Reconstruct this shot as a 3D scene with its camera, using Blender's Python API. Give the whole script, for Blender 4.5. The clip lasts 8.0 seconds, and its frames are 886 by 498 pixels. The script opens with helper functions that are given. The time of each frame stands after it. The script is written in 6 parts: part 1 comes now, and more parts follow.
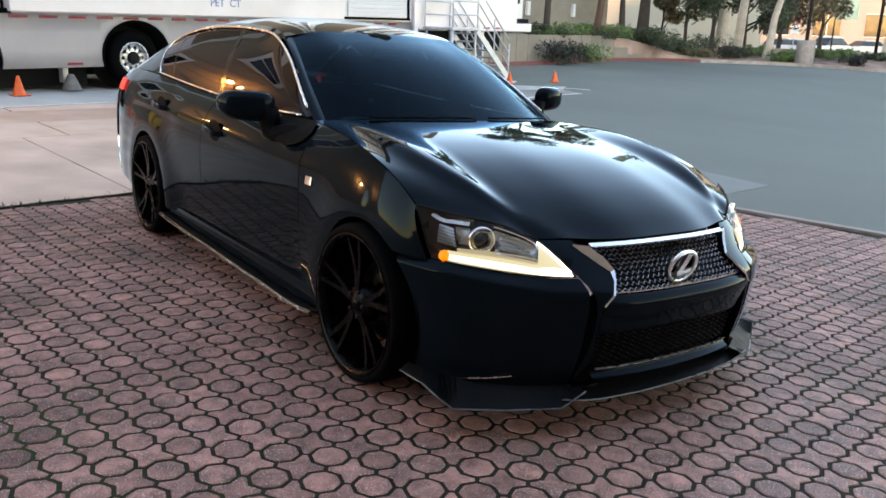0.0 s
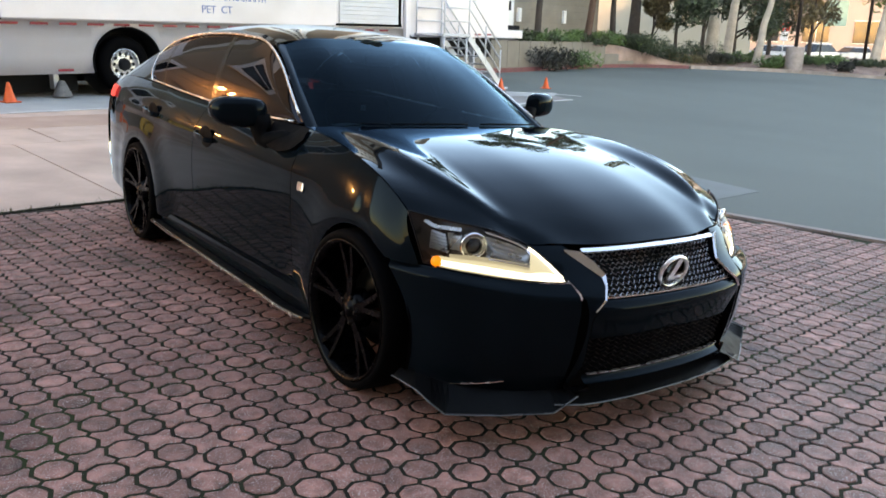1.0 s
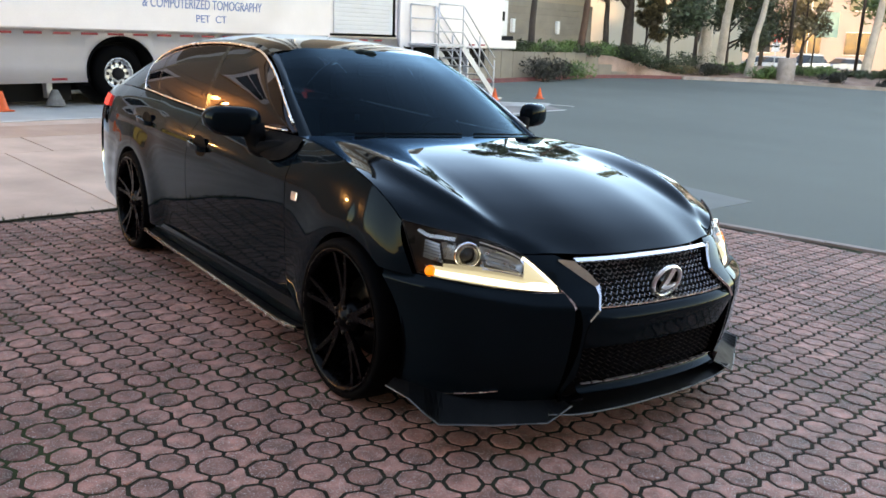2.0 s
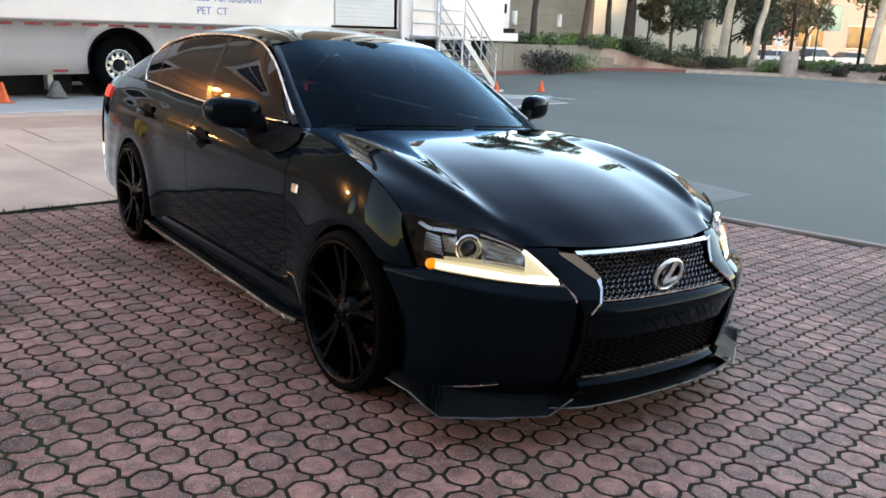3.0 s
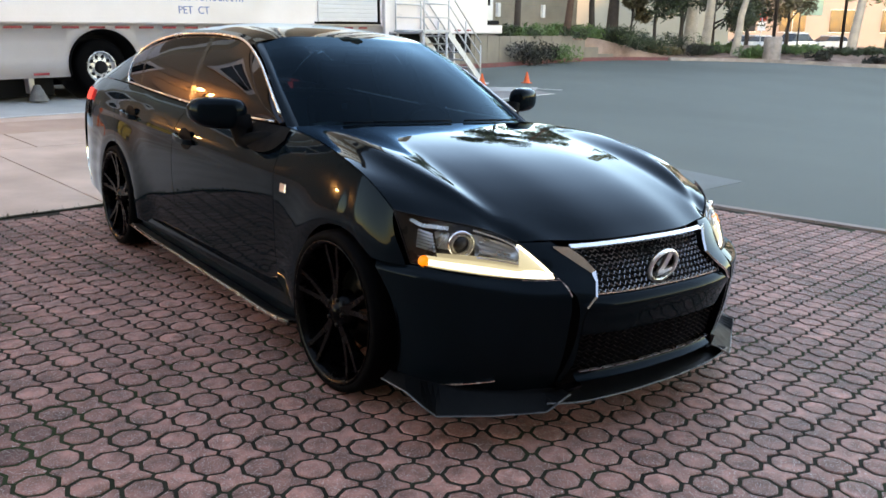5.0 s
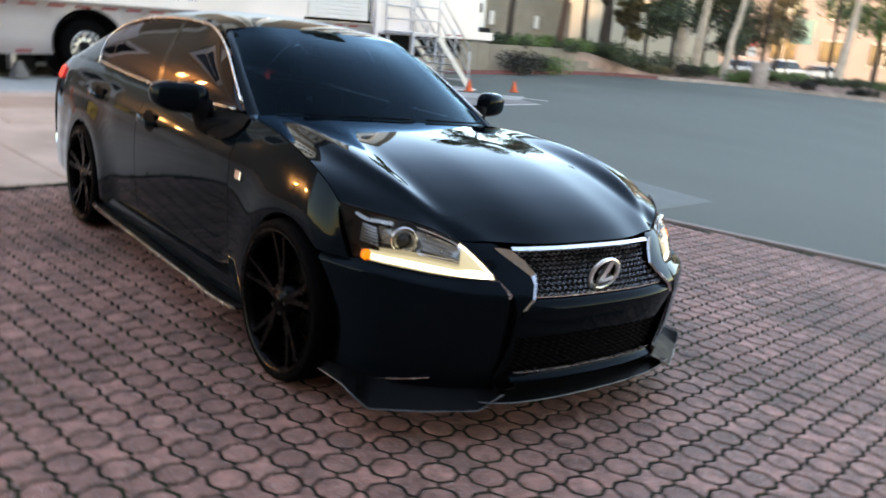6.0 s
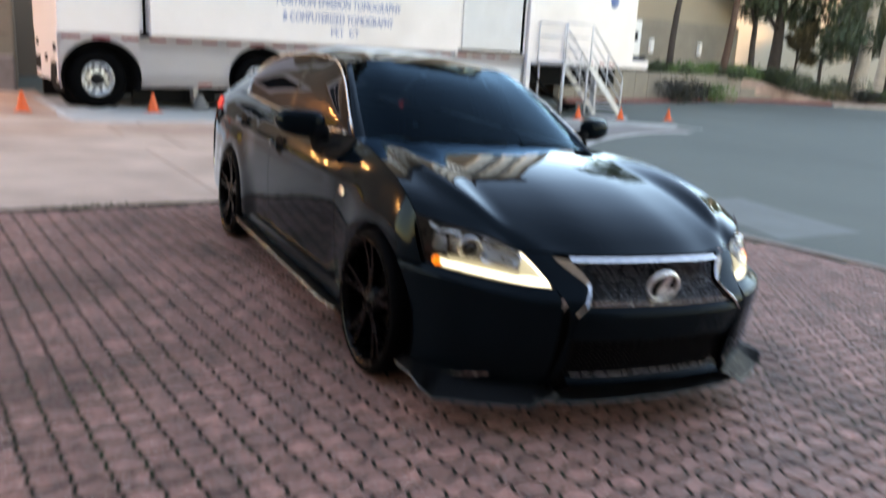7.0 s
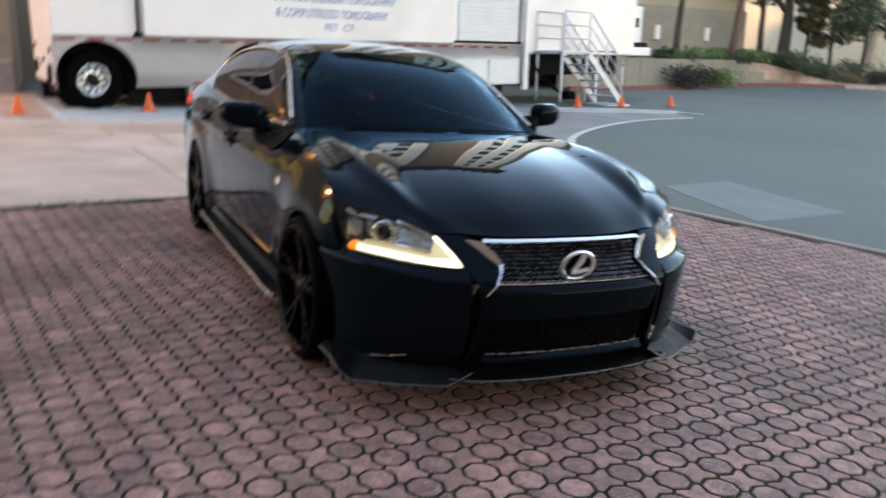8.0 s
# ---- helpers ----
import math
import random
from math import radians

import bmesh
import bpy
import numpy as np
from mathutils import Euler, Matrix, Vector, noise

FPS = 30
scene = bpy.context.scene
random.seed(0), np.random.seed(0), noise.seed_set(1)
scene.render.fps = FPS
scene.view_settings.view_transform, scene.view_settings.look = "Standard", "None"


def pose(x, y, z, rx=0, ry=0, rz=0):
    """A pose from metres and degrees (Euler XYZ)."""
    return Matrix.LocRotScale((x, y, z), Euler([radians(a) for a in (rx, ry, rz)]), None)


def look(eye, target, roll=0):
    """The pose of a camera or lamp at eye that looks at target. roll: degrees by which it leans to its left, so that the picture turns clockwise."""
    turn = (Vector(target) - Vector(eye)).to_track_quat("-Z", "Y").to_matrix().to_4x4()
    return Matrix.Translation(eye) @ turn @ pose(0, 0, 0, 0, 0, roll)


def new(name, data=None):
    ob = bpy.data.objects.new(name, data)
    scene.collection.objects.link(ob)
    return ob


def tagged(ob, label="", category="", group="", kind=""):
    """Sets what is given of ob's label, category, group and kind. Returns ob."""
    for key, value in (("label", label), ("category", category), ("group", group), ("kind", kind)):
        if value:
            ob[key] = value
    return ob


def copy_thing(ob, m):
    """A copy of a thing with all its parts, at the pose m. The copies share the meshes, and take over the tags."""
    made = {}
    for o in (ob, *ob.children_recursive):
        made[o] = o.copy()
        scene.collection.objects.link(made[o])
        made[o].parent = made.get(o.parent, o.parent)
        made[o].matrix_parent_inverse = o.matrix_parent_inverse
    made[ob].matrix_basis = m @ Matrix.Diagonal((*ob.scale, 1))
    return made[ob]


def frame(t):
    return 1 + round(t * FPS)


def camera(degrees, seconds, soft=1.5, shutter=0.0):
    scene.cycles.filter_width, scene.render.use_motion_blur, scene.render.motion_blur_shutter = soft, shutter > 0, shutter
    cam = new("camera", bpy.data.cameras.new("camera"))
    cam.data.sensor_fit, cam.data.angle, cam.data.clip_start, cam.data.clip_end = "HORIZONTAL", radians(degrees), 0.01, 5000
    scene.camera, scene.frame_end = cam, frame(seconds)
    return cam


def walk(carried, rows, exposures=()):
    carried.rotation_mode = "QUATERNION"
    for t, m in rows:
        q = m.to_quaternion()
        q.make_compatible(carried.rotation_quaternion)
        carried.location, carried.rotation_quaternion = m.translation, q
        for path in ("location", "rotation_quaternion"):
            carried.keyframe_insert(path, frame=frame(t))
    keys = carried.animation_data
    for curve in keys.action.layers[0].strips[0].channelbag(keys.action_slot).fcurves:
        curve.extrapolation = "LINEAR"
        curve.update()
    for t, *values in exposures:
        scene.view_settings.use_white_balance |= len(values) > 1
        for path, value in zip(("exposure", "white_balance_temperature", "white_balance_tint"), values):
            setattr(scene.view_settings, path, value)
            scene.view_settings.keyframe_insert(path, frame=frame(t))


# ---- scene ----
SITE = pose(0, 0, 0, 0, 2.9, 0)  # the paved forecourt, and the car on it, fall to the east
cam = camera(57.4, 8.0, soft=1.6, shutter=1.0)
PATH = [
    (0, (-2.504, -2.67, 1.356), (-1.346, -1.112, 0.873), 3.9),
    (0.5, (-2.508, -2.669, 1.357), (-1.341, -1.117, 0.877), 3.8),
    (1, (-2.51, -2.677, 1.357), (-1.335, -1.128, 0.89), 3.9),
    (1.5, (-2.51, -2.678, 1.357), (-1.319, -1.132, 0.916), 4.0),
    (3, (-2.503, -2.669, 1.353), (-1.317, -1.126, 0.893), 4.2),
    (3.5, (-2.499, -2.672, 1.353), (-1.309, -1.136, 0.878), 3.7),
    (4, (-2.502, -2.681, 1.353), (-1.307, -1.15, 0.874), 3.0),
    (5.5, (-2.478, -2.613, 1.354), (-1.266, -1.093, 0.885), 3.0),
    (6, (-2.399, -2.747, 1.345), (-1.158, -1.247, 0.886), 6.6),
    (6.1, (-2.366, -2.787, 1.341), (-1.169, -1.255, 0.872), 8.7),
    (6.2, (-2.369, -2.851, 1.357), (-1.258, -1.27, 0.843), 8.2),
    (6.3, (-2.338, -2.883, 1.382), (-1.339, -1.236, 0.842), 5.8),
    (6.4, (-2.318, -2.922, 1.386), (-1.386, -1.23, 0.868), 4.6),
    (6.5, (-2.299, -2.965, 1.383), (-1.395, -1.248, 0.899), 4.5),
    (6.7, (-2.298, -3.062, 1.382), (-1.38, -1.338, 0.952), 4.4),
    (6.9, (-2.282, -3.149, 1.372), (-1.36, -1.421, 0.967), 5.1),
    (7, (-2.275, -3.206, 1.375), (-1.362, -1.479, 0.944), 5.7),
    (7.2, (-2.234, -3.275, 1.382), (-1.328, -1.567, 0.872), 5.1),
    (7.5, (-2.122, -3.373, 1.377), (-1.24, -1.659, 0.845), 4.8),
    (7.8, (-2.02, -3.45, 1.379), (-1.157, -1.71, 0.9), 6.5),
    (8, (-1.932, -3.45, 1.384), (-1.061, -1.706, 0.933), 4.1),
]
EXPOSURES = [(0.0, 3.14, 10350, 24), (5.6, 3.14, 10350, 24), (6.4, 3.02, 10250, 25), (8.0, 3.02, 10250, 25)]
walk(cam, [(t, SITE @ look(eye, target, roll)) for t, eye, target, roll in PATH], EXPOSURES)

# ---- light ----
world = bpy.data.worlds.new("dusk_sky")
scene.world = world
world.use_nodes = True
wn = world.node_tree
sky = wn.nodes.new("ShaderNodeTexSky")
sky.sky_type, sky.sun_disc = "NISHITA", False
sky.sun_elevation, sky.sun_rotation = radians(10), radians(235)
sky.altitude, sky.air_density, sky.dust_density, sky.ozone_density = 20, 1.0, 0.15, 2.4
wn.links.new(sky.outputs[0], wn.nodes["Background"].inputs["Color"])
wn.nodes["Background"].inputs["Strength"].default_value = 0.15
sun = bpy.data.lights.new("sun", "SUN")
sun.energy, sun.angle, sun.color = 0.62, radians(2), (1.0, 0.78, 0.56)
new("sun", sun).matrix_world = look((0, 0, 60), Vector((0, 0, 60)) + Vector((0.807, 0.565, -0.1736)))


# ---- small tools ----
def spline(points):
    """A smooth curve through a few control points, as a function of 0..1 along its chords."""
    p = np.array(points, float)
    s = np.r_[0, np.cumsum(np.linalg.norm(np.diff(p, axis=0), axis=1))]
    s /= s[-1]
    m = np.gradient(p, s, axis=0) if len(p) > 2 else np.repeat((p[1:] - p[:1]), 2, 0)

    def at(t):
        k = min(max(int(np.searchsorted(s, t) - 1), 0), len(s) - 2)
        h = s[k + 1] - s[k]
        w = min(max((t - s[k]) / h, 0), 1)
        a, b = 2 * w**3 - 3 * w**2 + 1, w**3 - 2 * w**2 + w
        return a * p[k] + b * h * m[k] + (1 - a) * p[k + 1] + (w**3 - w**2) * h * m[k + 1]

    return at


def curve1(pairs):
    """A smooth function of one number through (x, value) pairs."""
    xs, vs = np.array(pairs, float).T
    m = np.gradient(vs, xs)

    def at(x):
        x = min(max(x, xs[0]), xs[-1])
        k = min(max(int(np.searchsorted(xs, x) - 1), 0), len(xs) - 2)
        h = xs[k + 1] - xs[k]
        w = (x - xs[k]) / h
        a = 2 * w**3 - 3 * w**2 + 1
        return a * vs[k] + (w**3 - 2 * w**2 + w) * h * m[k] + (1 - a) * vs[k + 1] + (w**3 - w**2) * h * m[k + 1]

    return at


def smooth01(x):
    x = min(max(x, 0.0), 1.0)
    return x * x * (3 - 2 * x)


def sheet(fn, us, vs, flip=False, bm=None):
    """A grid of faces over fn(u, v)."""
    bm = bm or bmesh.new()
    rows = [[bm.verts.new(fn(u, v)) for v in vs] for u in us]
    for a, b in zip(rows, rows[1:]):
        for i in range(len(vs) - 1):
            f = (a[i], b[i], b[i + 1], a[i + 1])
            bm.faces.new(f[::-1] if flip else f).smooth = True
    return bm


def steps(n, a=0.0, b=1.0):
    return [a + (b - a) * i / n for i in range(n + 1)]


def coons(front, back, left, right):
    """A patch between four boundary curves: front and back run in u, left and right in v."""
    c = [front(0), front(1), back(0), back(1)]

    def at(u, v):
        return ((1 - v) * front(u) + v * back(u) + (1 - u) * left(v) + u * right(v)
                - (1 - u) * (1 - v) * c[0] - u * (1 - v) * c[1] - (1 - u) * v * c[2] - u * v * c[3])

    return at


def mirrored(bm):
    out = bm.copy()
    bmesh.ops.scale(out, vec=(-1, 1, 1), verts=out.verts)
    bmesh.ops.reverse_faces(out, faces=out.faces)
    return out


def box(bm, lo, hi, bevel=0.0, m=None):
    """A box from corner to corner, with rounded edges, into bm."""
    made = bmesh.ops.create_cube(bm, size=1)["verts"]
    size = [b - a for a, b in zip(lo, hi)]
    mid = [(b + a) / 2 for a, b in zip(lo, hi)]
    for v in made:
        v.co = Vector([v.co[i] * size[i] + mid[i] for i in range(3)])
    if bevel:
        edges = list({e for v in made for e in v.link_edges})
        res = bmesh.ops.bevel(bm, geom=edges, offset=bevel, segments=2, affect="EDGES", profile=0.5)
        made = list({v for f in res["faces"] for v in f.verts} | {v for v in made if v.is_valid})
    if m is not None:
        bmesh.ops.transform(bm, matrix=m, verts=[v for v in made if v.is_valid])
    return bm


def tube(bm, points, radius, sides=8, caps=True):
    """A round bar along points; radius is a number or one for each point."""
    pts = [Vector(p) for p in points]
    rad = radius if isinstance(radius, (list, tuple)) else [radius] * len(pts)
    rings, side = [], None
    for i, p in enumerate(pts):
        d = (pts[min(i + 1, len(pts) - 1)] - pts[max(i - 1, 0)]).normalized()
        if side is None:
            side = d.orthogonal().normalized()
        side = (side - d * side.dot(d)).normalized()
        up = d.cross(side)
        rings.append([bm.verts.new(p + rad[i] * (math.cos(a) * side + math.sin(a) * up)) for a in steps(sides, 0, 2 * math.pi)[:-1]])
    for a, b in zip(rings, rings[1:]):
        for k in range(sides):
            bm.faces.new((a[k], a[(k + 1) % sides], b[(k + 1) % sides], b[k])).smooth = True
    if caps:
        bm.faces.new(rings[0][::-1])
        bm.faces.new(rings[-1])
    return bm


def lathe(bm, profile, sides=32, axis="x", at=(0, 0, 0)):
    """Turns (along, radius) pairs about an axis through at."""
    rings = []
    for along, r in profile:
        ring = []
        for a in steps(sides, 0, 2 * math.pi)[:-1]:
            c, s = r * math.cos(a), r * math.sin(a)
            ring.append(bm.verts.new(Vector(at) + Vector({"x": (along, c, s), "y": (c, along, s), "z": (c, s, along)}[axis])))
        rings.append(ring)
    for a, b in zip(rings, rings[1:]):
        for k in range(sides):
            bm.faces.new((a[k], b[k], b[(k + 1) % sides], a[(k + 1) % sides])).smooth = True
    return bm


def strip(bm, points, width, thick, up=(0, 0, 1)):
    """A flat bar of that width (across) and thickness (along up) on points. width may be a list."""
    pts = [Vector(p) for p in points]
    ws = width if isinstance(width, (list, tuple)) else [width] * len(pts)
    rows = []
    for i, p in enumerate(pts):
        d = (pts[min(i + 1, len(pts) - 1)] - pts[max(i - 1, 0)]).normalized()
        n = (Vector(up) - d * d.dot(Vector(up))).normalized()
        c = d.cross(n)
        h, w = n * thick / 2, c * ws[i] / 2
        rows.append([bm.verts.new(p + s * w + t * h) for s, t in ((-1, -1), (1, -1), (1, 1), (-1, 1))])
    for a, b in zip(rows, rows[1:]):
        for k in range(4):
            bm.faces.new((a[k], a[(k + 1) % 4], b[(k + 1) % 4], b[k]))
    bm.faces.new(rows[0][::-1])
    bm.faces.new(rows[-1])
    return bm


def mesh_object(name, bm, material, inside=None):
    """Links a bmesh as an object; inside is a point that its faces look away from."""
    me = bpy.data.meshes.new(name)
    bmesh.ops.recalc_face_normals(bm, faces=bm.faces) if len(bm.faces) < 20000 else None
    if inside is not None and sum(f.normal.dot(f.calc_center_median() - Vector(inside)) * f.calc_area() for f in bm.faces) < 0:
        bmesh.ops.reverse_faces(bm, faces=bm.faces)
    bm.to_mesh(me)
    bm.free()
    me.materials.append(material)
    return new(name, me)


SHINY = ("black_car_paint", "windscreen_glass", "tinted_glass", "lamp_lens")


def part(name, bm, material, parent, label=""):
    """One mesh under a thing or under a part."""
    ob = mesh_object(name, bm, material, (0, 1.5, 0.6) if material.name in SHINY else None)
    ob.parent = parent
    return tagged(ob, label)


def thing(name, label, category, m=Matrix(), group="", kind=""):
    """The Empty of a thing at its base."""
    ob = tagged(new(name), label, category, group, kind)
    ob.matrix_basis = m
    return ob


def solo(name, bm, material, label, category, m=Matrix(), group="", kind=""):
    """A thing that is one mesh."""
    ob = tagged(mesh_object(name, bm, material), label, category, group, kind)
    ob.matrix_basis = m
    return ob


# ---- materials ----
def surface(name, color, rough=0.6, vary=0.2, scale=6.0, fine=90.0, bump=0.15, metal=0.0, coat=0.0, tint=None, dist=0.004, island=0.0, objrand=0.0, spec=0.5, stain=None, stain_at=(0.5, 0.7), coat_ior=1.5, speck=0.0, soil=None):
    """A procedural surface: colour varied at two scales, with grain, stains and fine relief."""
    m = bpy.data.materials.new(name)
    m.use_nodes = True
    t = m.node_tree
    b = t.nodes["Principled BSDF"]
    tc = t.nodes.new("ShaderNodeTexCoord")
    where = tc.outputs["Object"]
    if objrand:  # alike pieces take different cuts of the pattern
        info, shift = t.nodes.new("ShaderNodeObjectInfo"), t.nodes.new("ShaderNodeVectorMath")
        t.links.new(where, shift.inputs[0])
        t.links.new(info.outputs["Location"], shift.inputs[1])
        where = shift.outputs[0]

    def noise_node(sc, detail=6):
        n = t.nodes.new("ShaderNodeTexNoise")
        n.inputs["Scale"].default_value, n.inputs["Detail"].default_value = sc, detail
        t.links.new(where, n.inputs["Vector"])
        return n

    big, small = noise_node(scale), noise_node(fine, 3)

    def mix(kind, fac, a, c):
        n = t.nodes.new("ShaderNodeMix")
        n.data_type, n.blend_type = "RGBA", kind
        for socket, value in ((n.inputs[0], fac), (n.inputs[6], a), (n.inputs[7], c)):
            if isinstance(value, bpy.types.NodeSocket):
                t.links.new(value, socket)
            else:
                socket.default_value = value
        return n.outputs[2]

    def ramp(src, lo, hi, a, c):
        n = t.nodes.new("ShaderNodeMapRange")
        for i, v in enumerate((lo, hi, a, c)):
            n.inputs[i + 1].default_value = v
        t.links.new(src, n.inputs[0])
        return n.outputs[0]

    dark = tuple(c * (1 - vary) for c in color) + (1,)
    light = tuple(min(c * (1 + vary), 1) for c in (tint or color)) + (1,)
    col = mix("MIX", ramp(big.outputs[0], 0.3, 0.7, 0, 1), dark, light)
    grain = ramp(small.outputs[0], 0.25, 0.75, 1 - 0.6 * vary, 1 + 0.6 * vary)
    gcol = t.nodes.new("ShaderNodeCombineColor")
    for i in range(3):
        t.links.new(grain, gcol.inputs[i])
    col = mix("MULTIPLY", 1.0, col, gcol.outputs[0])
    for on, socket in ((island, "Random Per Island"), (objrand, "Random")):
        if on:
            g = t.nodes.new("ShaderNodeNewGeometry" if socket != "Random" else "ShaderNodeObjectInfo")
            lum = ramp(g.outputs[socket], 0, 1, 1 - on, 1 + on)
            cc = t.nodes.new("ShaderNodeCombineColor")
            for i in range(3):
                t.links.new(lum, cc.inputs[i])
            col = mix("MULTIPLY", 1.0, col, cc.outputs[0])
    if stain:
        patch = noise_node(scale * 0.23, 4)
        col = mix("MIX", ramp(patch.outputs[0], stain_at[0], stain_at[1], 0, 0.85), col, stain + (1,))
    if soil:  # broad dark patches of wear and old oil
        patch = noise_node(soil[0], 5)
        col = mix("MULTIPLY", ramp(patch.outputs[0], soil[1], soil[2], 0, soil[3]), col, (0.42, 0.36, 0.38, 1))
    if speck:  # pale grains of stone in the surface
        grit = noise_node(fine * 1.5, 1)
        col = mix("MIX", ramp(grit.outputs[0], 0.63, 0.67, 0, speck), col, (0.66, 0.57, 0.53, 1))
    t.links.new(col, b.inputs["Base Color"])
    t.links.new(ramp(big.outputs[0], 0.3, 0.7, max(rough - 0.08, 0.02), min(rough + 0.08, 1)), b.inputs["Roughness"])
    b.inputs["Metallic"].default_value = metal
    b.inputs["Specular IOR Level"].default_value = spec
    b.inputs["Coat Weight"].default_value = coat
    b.inputs["Coat Roughness"].default_value = 0.03
    b.inputs["Coat IOR"].default_value = coat_ior
    if bump:
        bn = t.nodes.new("ShaderNodeBump")
        bn.inputs["Strength"].default_value, bn.inputs["Distance"].default_value = bump, dist
        t.links.new(small.outputs[0], bn.inputs["Height"])
        t.links.new(bn.outputs[0], b.inputs["Normal"])
    return m


def glow(name, color, strength):
    m = bpy.data.materials.new(name)
    m.use_nodes = True
    b = m.node_tree.nodes["Principled BSDF"]
    b.inputs["Base Color"].default_value = tuple(0.15 * c for c in color) + (1,)
    b.inputs["Emission Color"].default_value = (*color, 1)
    b.inputs["Emission Strength"].default_value = strength
    return m


def steeper(t, src, power, gain):
    """A Fresnel value bent to a steeper rise towards grazing sight."""
    p, g = t.nodes.new("ShaderNodeMath"), t.nodes.new("ShaderNodeMath")
    p.operation, g.operation, g.use_clamp = "POWER", "MULTIPLY", True
    p.inputs[1].default_value, g.inputs[1].default_value = power, gain
    t.links.new(src, p.inputs[0])
    t.links.new(p.outputs[0], g.inputs[0])
    return g.outputs[0]


def pane_glass(name, tint, rough=0.01, ior=1.5, sheen=(1, 1, 1), power=1.0, gain=1.0):
    """Thin glass: lets tinted light through and mirrors by Fresnel."""
    m = bpy.data.materials.new(name)
    m.use_nodes = True
    t = m.node_tree
    t.nodes.remove(t.nodes["Principled BSDF"])
    tr, gl = t.nodes.new("ShaderNodeBsdfTransparent"), t.nodes.new("ShaderNodeBsdfGlossy")
    fr, mx = t.nodes.new("ShaderNodeFresnel"), t.nodes.new("ShaderNodeMixShader")
    tr.inputs[0].default_value = (*tint, 1)
    gl.inputs["Color"].default_value = (*sheen, 1)
    gl.inputs["Roughness"].default_value = rough
    fr.inputs["IOR"].default_value = ior
    t.links.new(steeper(t, fr.outputs[0], power, gain), mx.inputs[0])
    t.links.new(tr.outputs[0], mx.inputs[1])
    t.links.new(gl.outputs[0], mx.inputs[2])
    t.links.new(mx.outputs[0], t.nodes["Material Output"].inputs[0])
    return m


def gloss_paint(name, base, sheen, ior, rough, power=1.5, gain=2.0):
    """Deep clear-coated paint: a dark ground under a mirror layer that grows by Fresnel."""
    m = surface(name, base, 0.5, 0.25, 3, 400, 0.0, spec=0.0)
    t = m.node_tree
    gl, fr, mx = t.nodes.new("ShaderNodeBsdfGlossy"), t.nodes.new("ShaderNodeFresnel"), t.nodes.new("ShaderNodeMixShader")
    gl.inputs["Color"].default_value, gl.inputs["Roughness"].default_value = (*sheen, 1), rough
    fr.inputs["IOR"].default_value = ior
    t.links.new(steeper(t, fr.outputs[0], power, gain), mx.inputs[0])
    t.links.new(t.nodes["Principled BSDF"].outputs[0], mx.inputs[1])
    t.links.new(gl.outputs[0], mx.inputs[2])
    t.links.new(mx.outputs[0], t.nodes["Material Output"].inputs[0])
    return m


PAINT = gloss_paint("black_car_paint", (0.0030, 0.0062, 0.0088), (0.74, 0.90, 1.0), 1.5, 0.03, 1.95, 2.9)
PLASTIC = surface("black_plastic", (0.004, 0.004, 0.005), 0.5, 0.2, 20, 300, 0.05, spec=0.15)
GLOSS = surface("gloss_black", (0.003, 0.003, 0.004), 0.16, 0.2, 10, 200, 0.0, spec=0.25)
LIP = surface("satin_black_lip", (0.0045, 0.005, 0.0055), 0.42, 0.15, 20, 200, 0.0, spec=0.28)
# pale colour stands in for the highlight along the splitter's edges
LIP_GLINT = surface("lip_edge_glint", (0.09, 0.10, 0.11), 0.3, 0.25, 12, 200, 0.03)
CHROME = surface("chrome", (0.78, 0.79, 0.81), 0.16, 0.05, 20, 200, 0.0, 1.0)
SATIN = surface("satin_metal_trim", (0.90, 0.83, 0.76), 0.22, 0.08, 20, 200, 0.0, 1.0)
BRUSHED = surface("brushed_chrome", (0.95, 0.95, 0.96), 0.34, 0.05, 20, 200, 0.0, 1.0)
GREY_MESH = surface("dark_chrome_mesh", (0.40, 0.41, 0.43), 0.28, 0.15, 30, 200, 0.0, 0.9)
RUBBER = surface("tyre_rubber", (0.002, 0.002, 0.0024), 0.8, 0.25, 12, 160, 0.25, spec=0.04)
RIM = surface("black_alloy", (0.0015, 0.0015, 0.002), 0.26, 0.2, 20, 200, 0.0, spec=0.07)
STEEL = surface("brake_steel", (0.018, 0.017, 0.016), 0.35, 0.2, 30, 200, 0.05, 1.0)
CABIN = surface("dark_cabin", (0.0025, 0.0025, 0.003), 0.7, 0.2, 20, 200, 0.1, spec=0.06)
LAMP_BACK = surface("lamp_reflector", (0.48, 0.47, 0.44), 0.30, 0.1, 20, 200, 0.0, 0.9)
LAMP_DARK = surface("lamp_housing", (0.03, 0.028, 0.027), 0.3, 0.2, 20, 200, 0.0, 0.3)
DRL = glow("daylight_strip", (0.80, 0.95, 0.90), 0.50)
DRL_HALO = glow("daylight_strip_halo", (0.84, 0.95, 0.76), 0.085)
GUIDE = glow("light_guide", (0.84, 0.93, 0.74), 0.045)
AMBER = glow("amber_light", (1.0, 0.26, 0.02), 0.17)
RED_LAMP = glow("red_tail_light", (1.0, 0.06, 0.06), 0.13)
SCREEN = pane_glass("windscreen_glass", (0.05, 0.11, 0.14), 0.01, 1.5, (0.42, 0.78, 1.0), 1.6, 1.3)
TINTED = pane_glass("tinted_glass", (0.009, 0.0095, 0.011), 0.01, 1.5, (0.86, 0.84, 0.92), 1.15, 1.0)
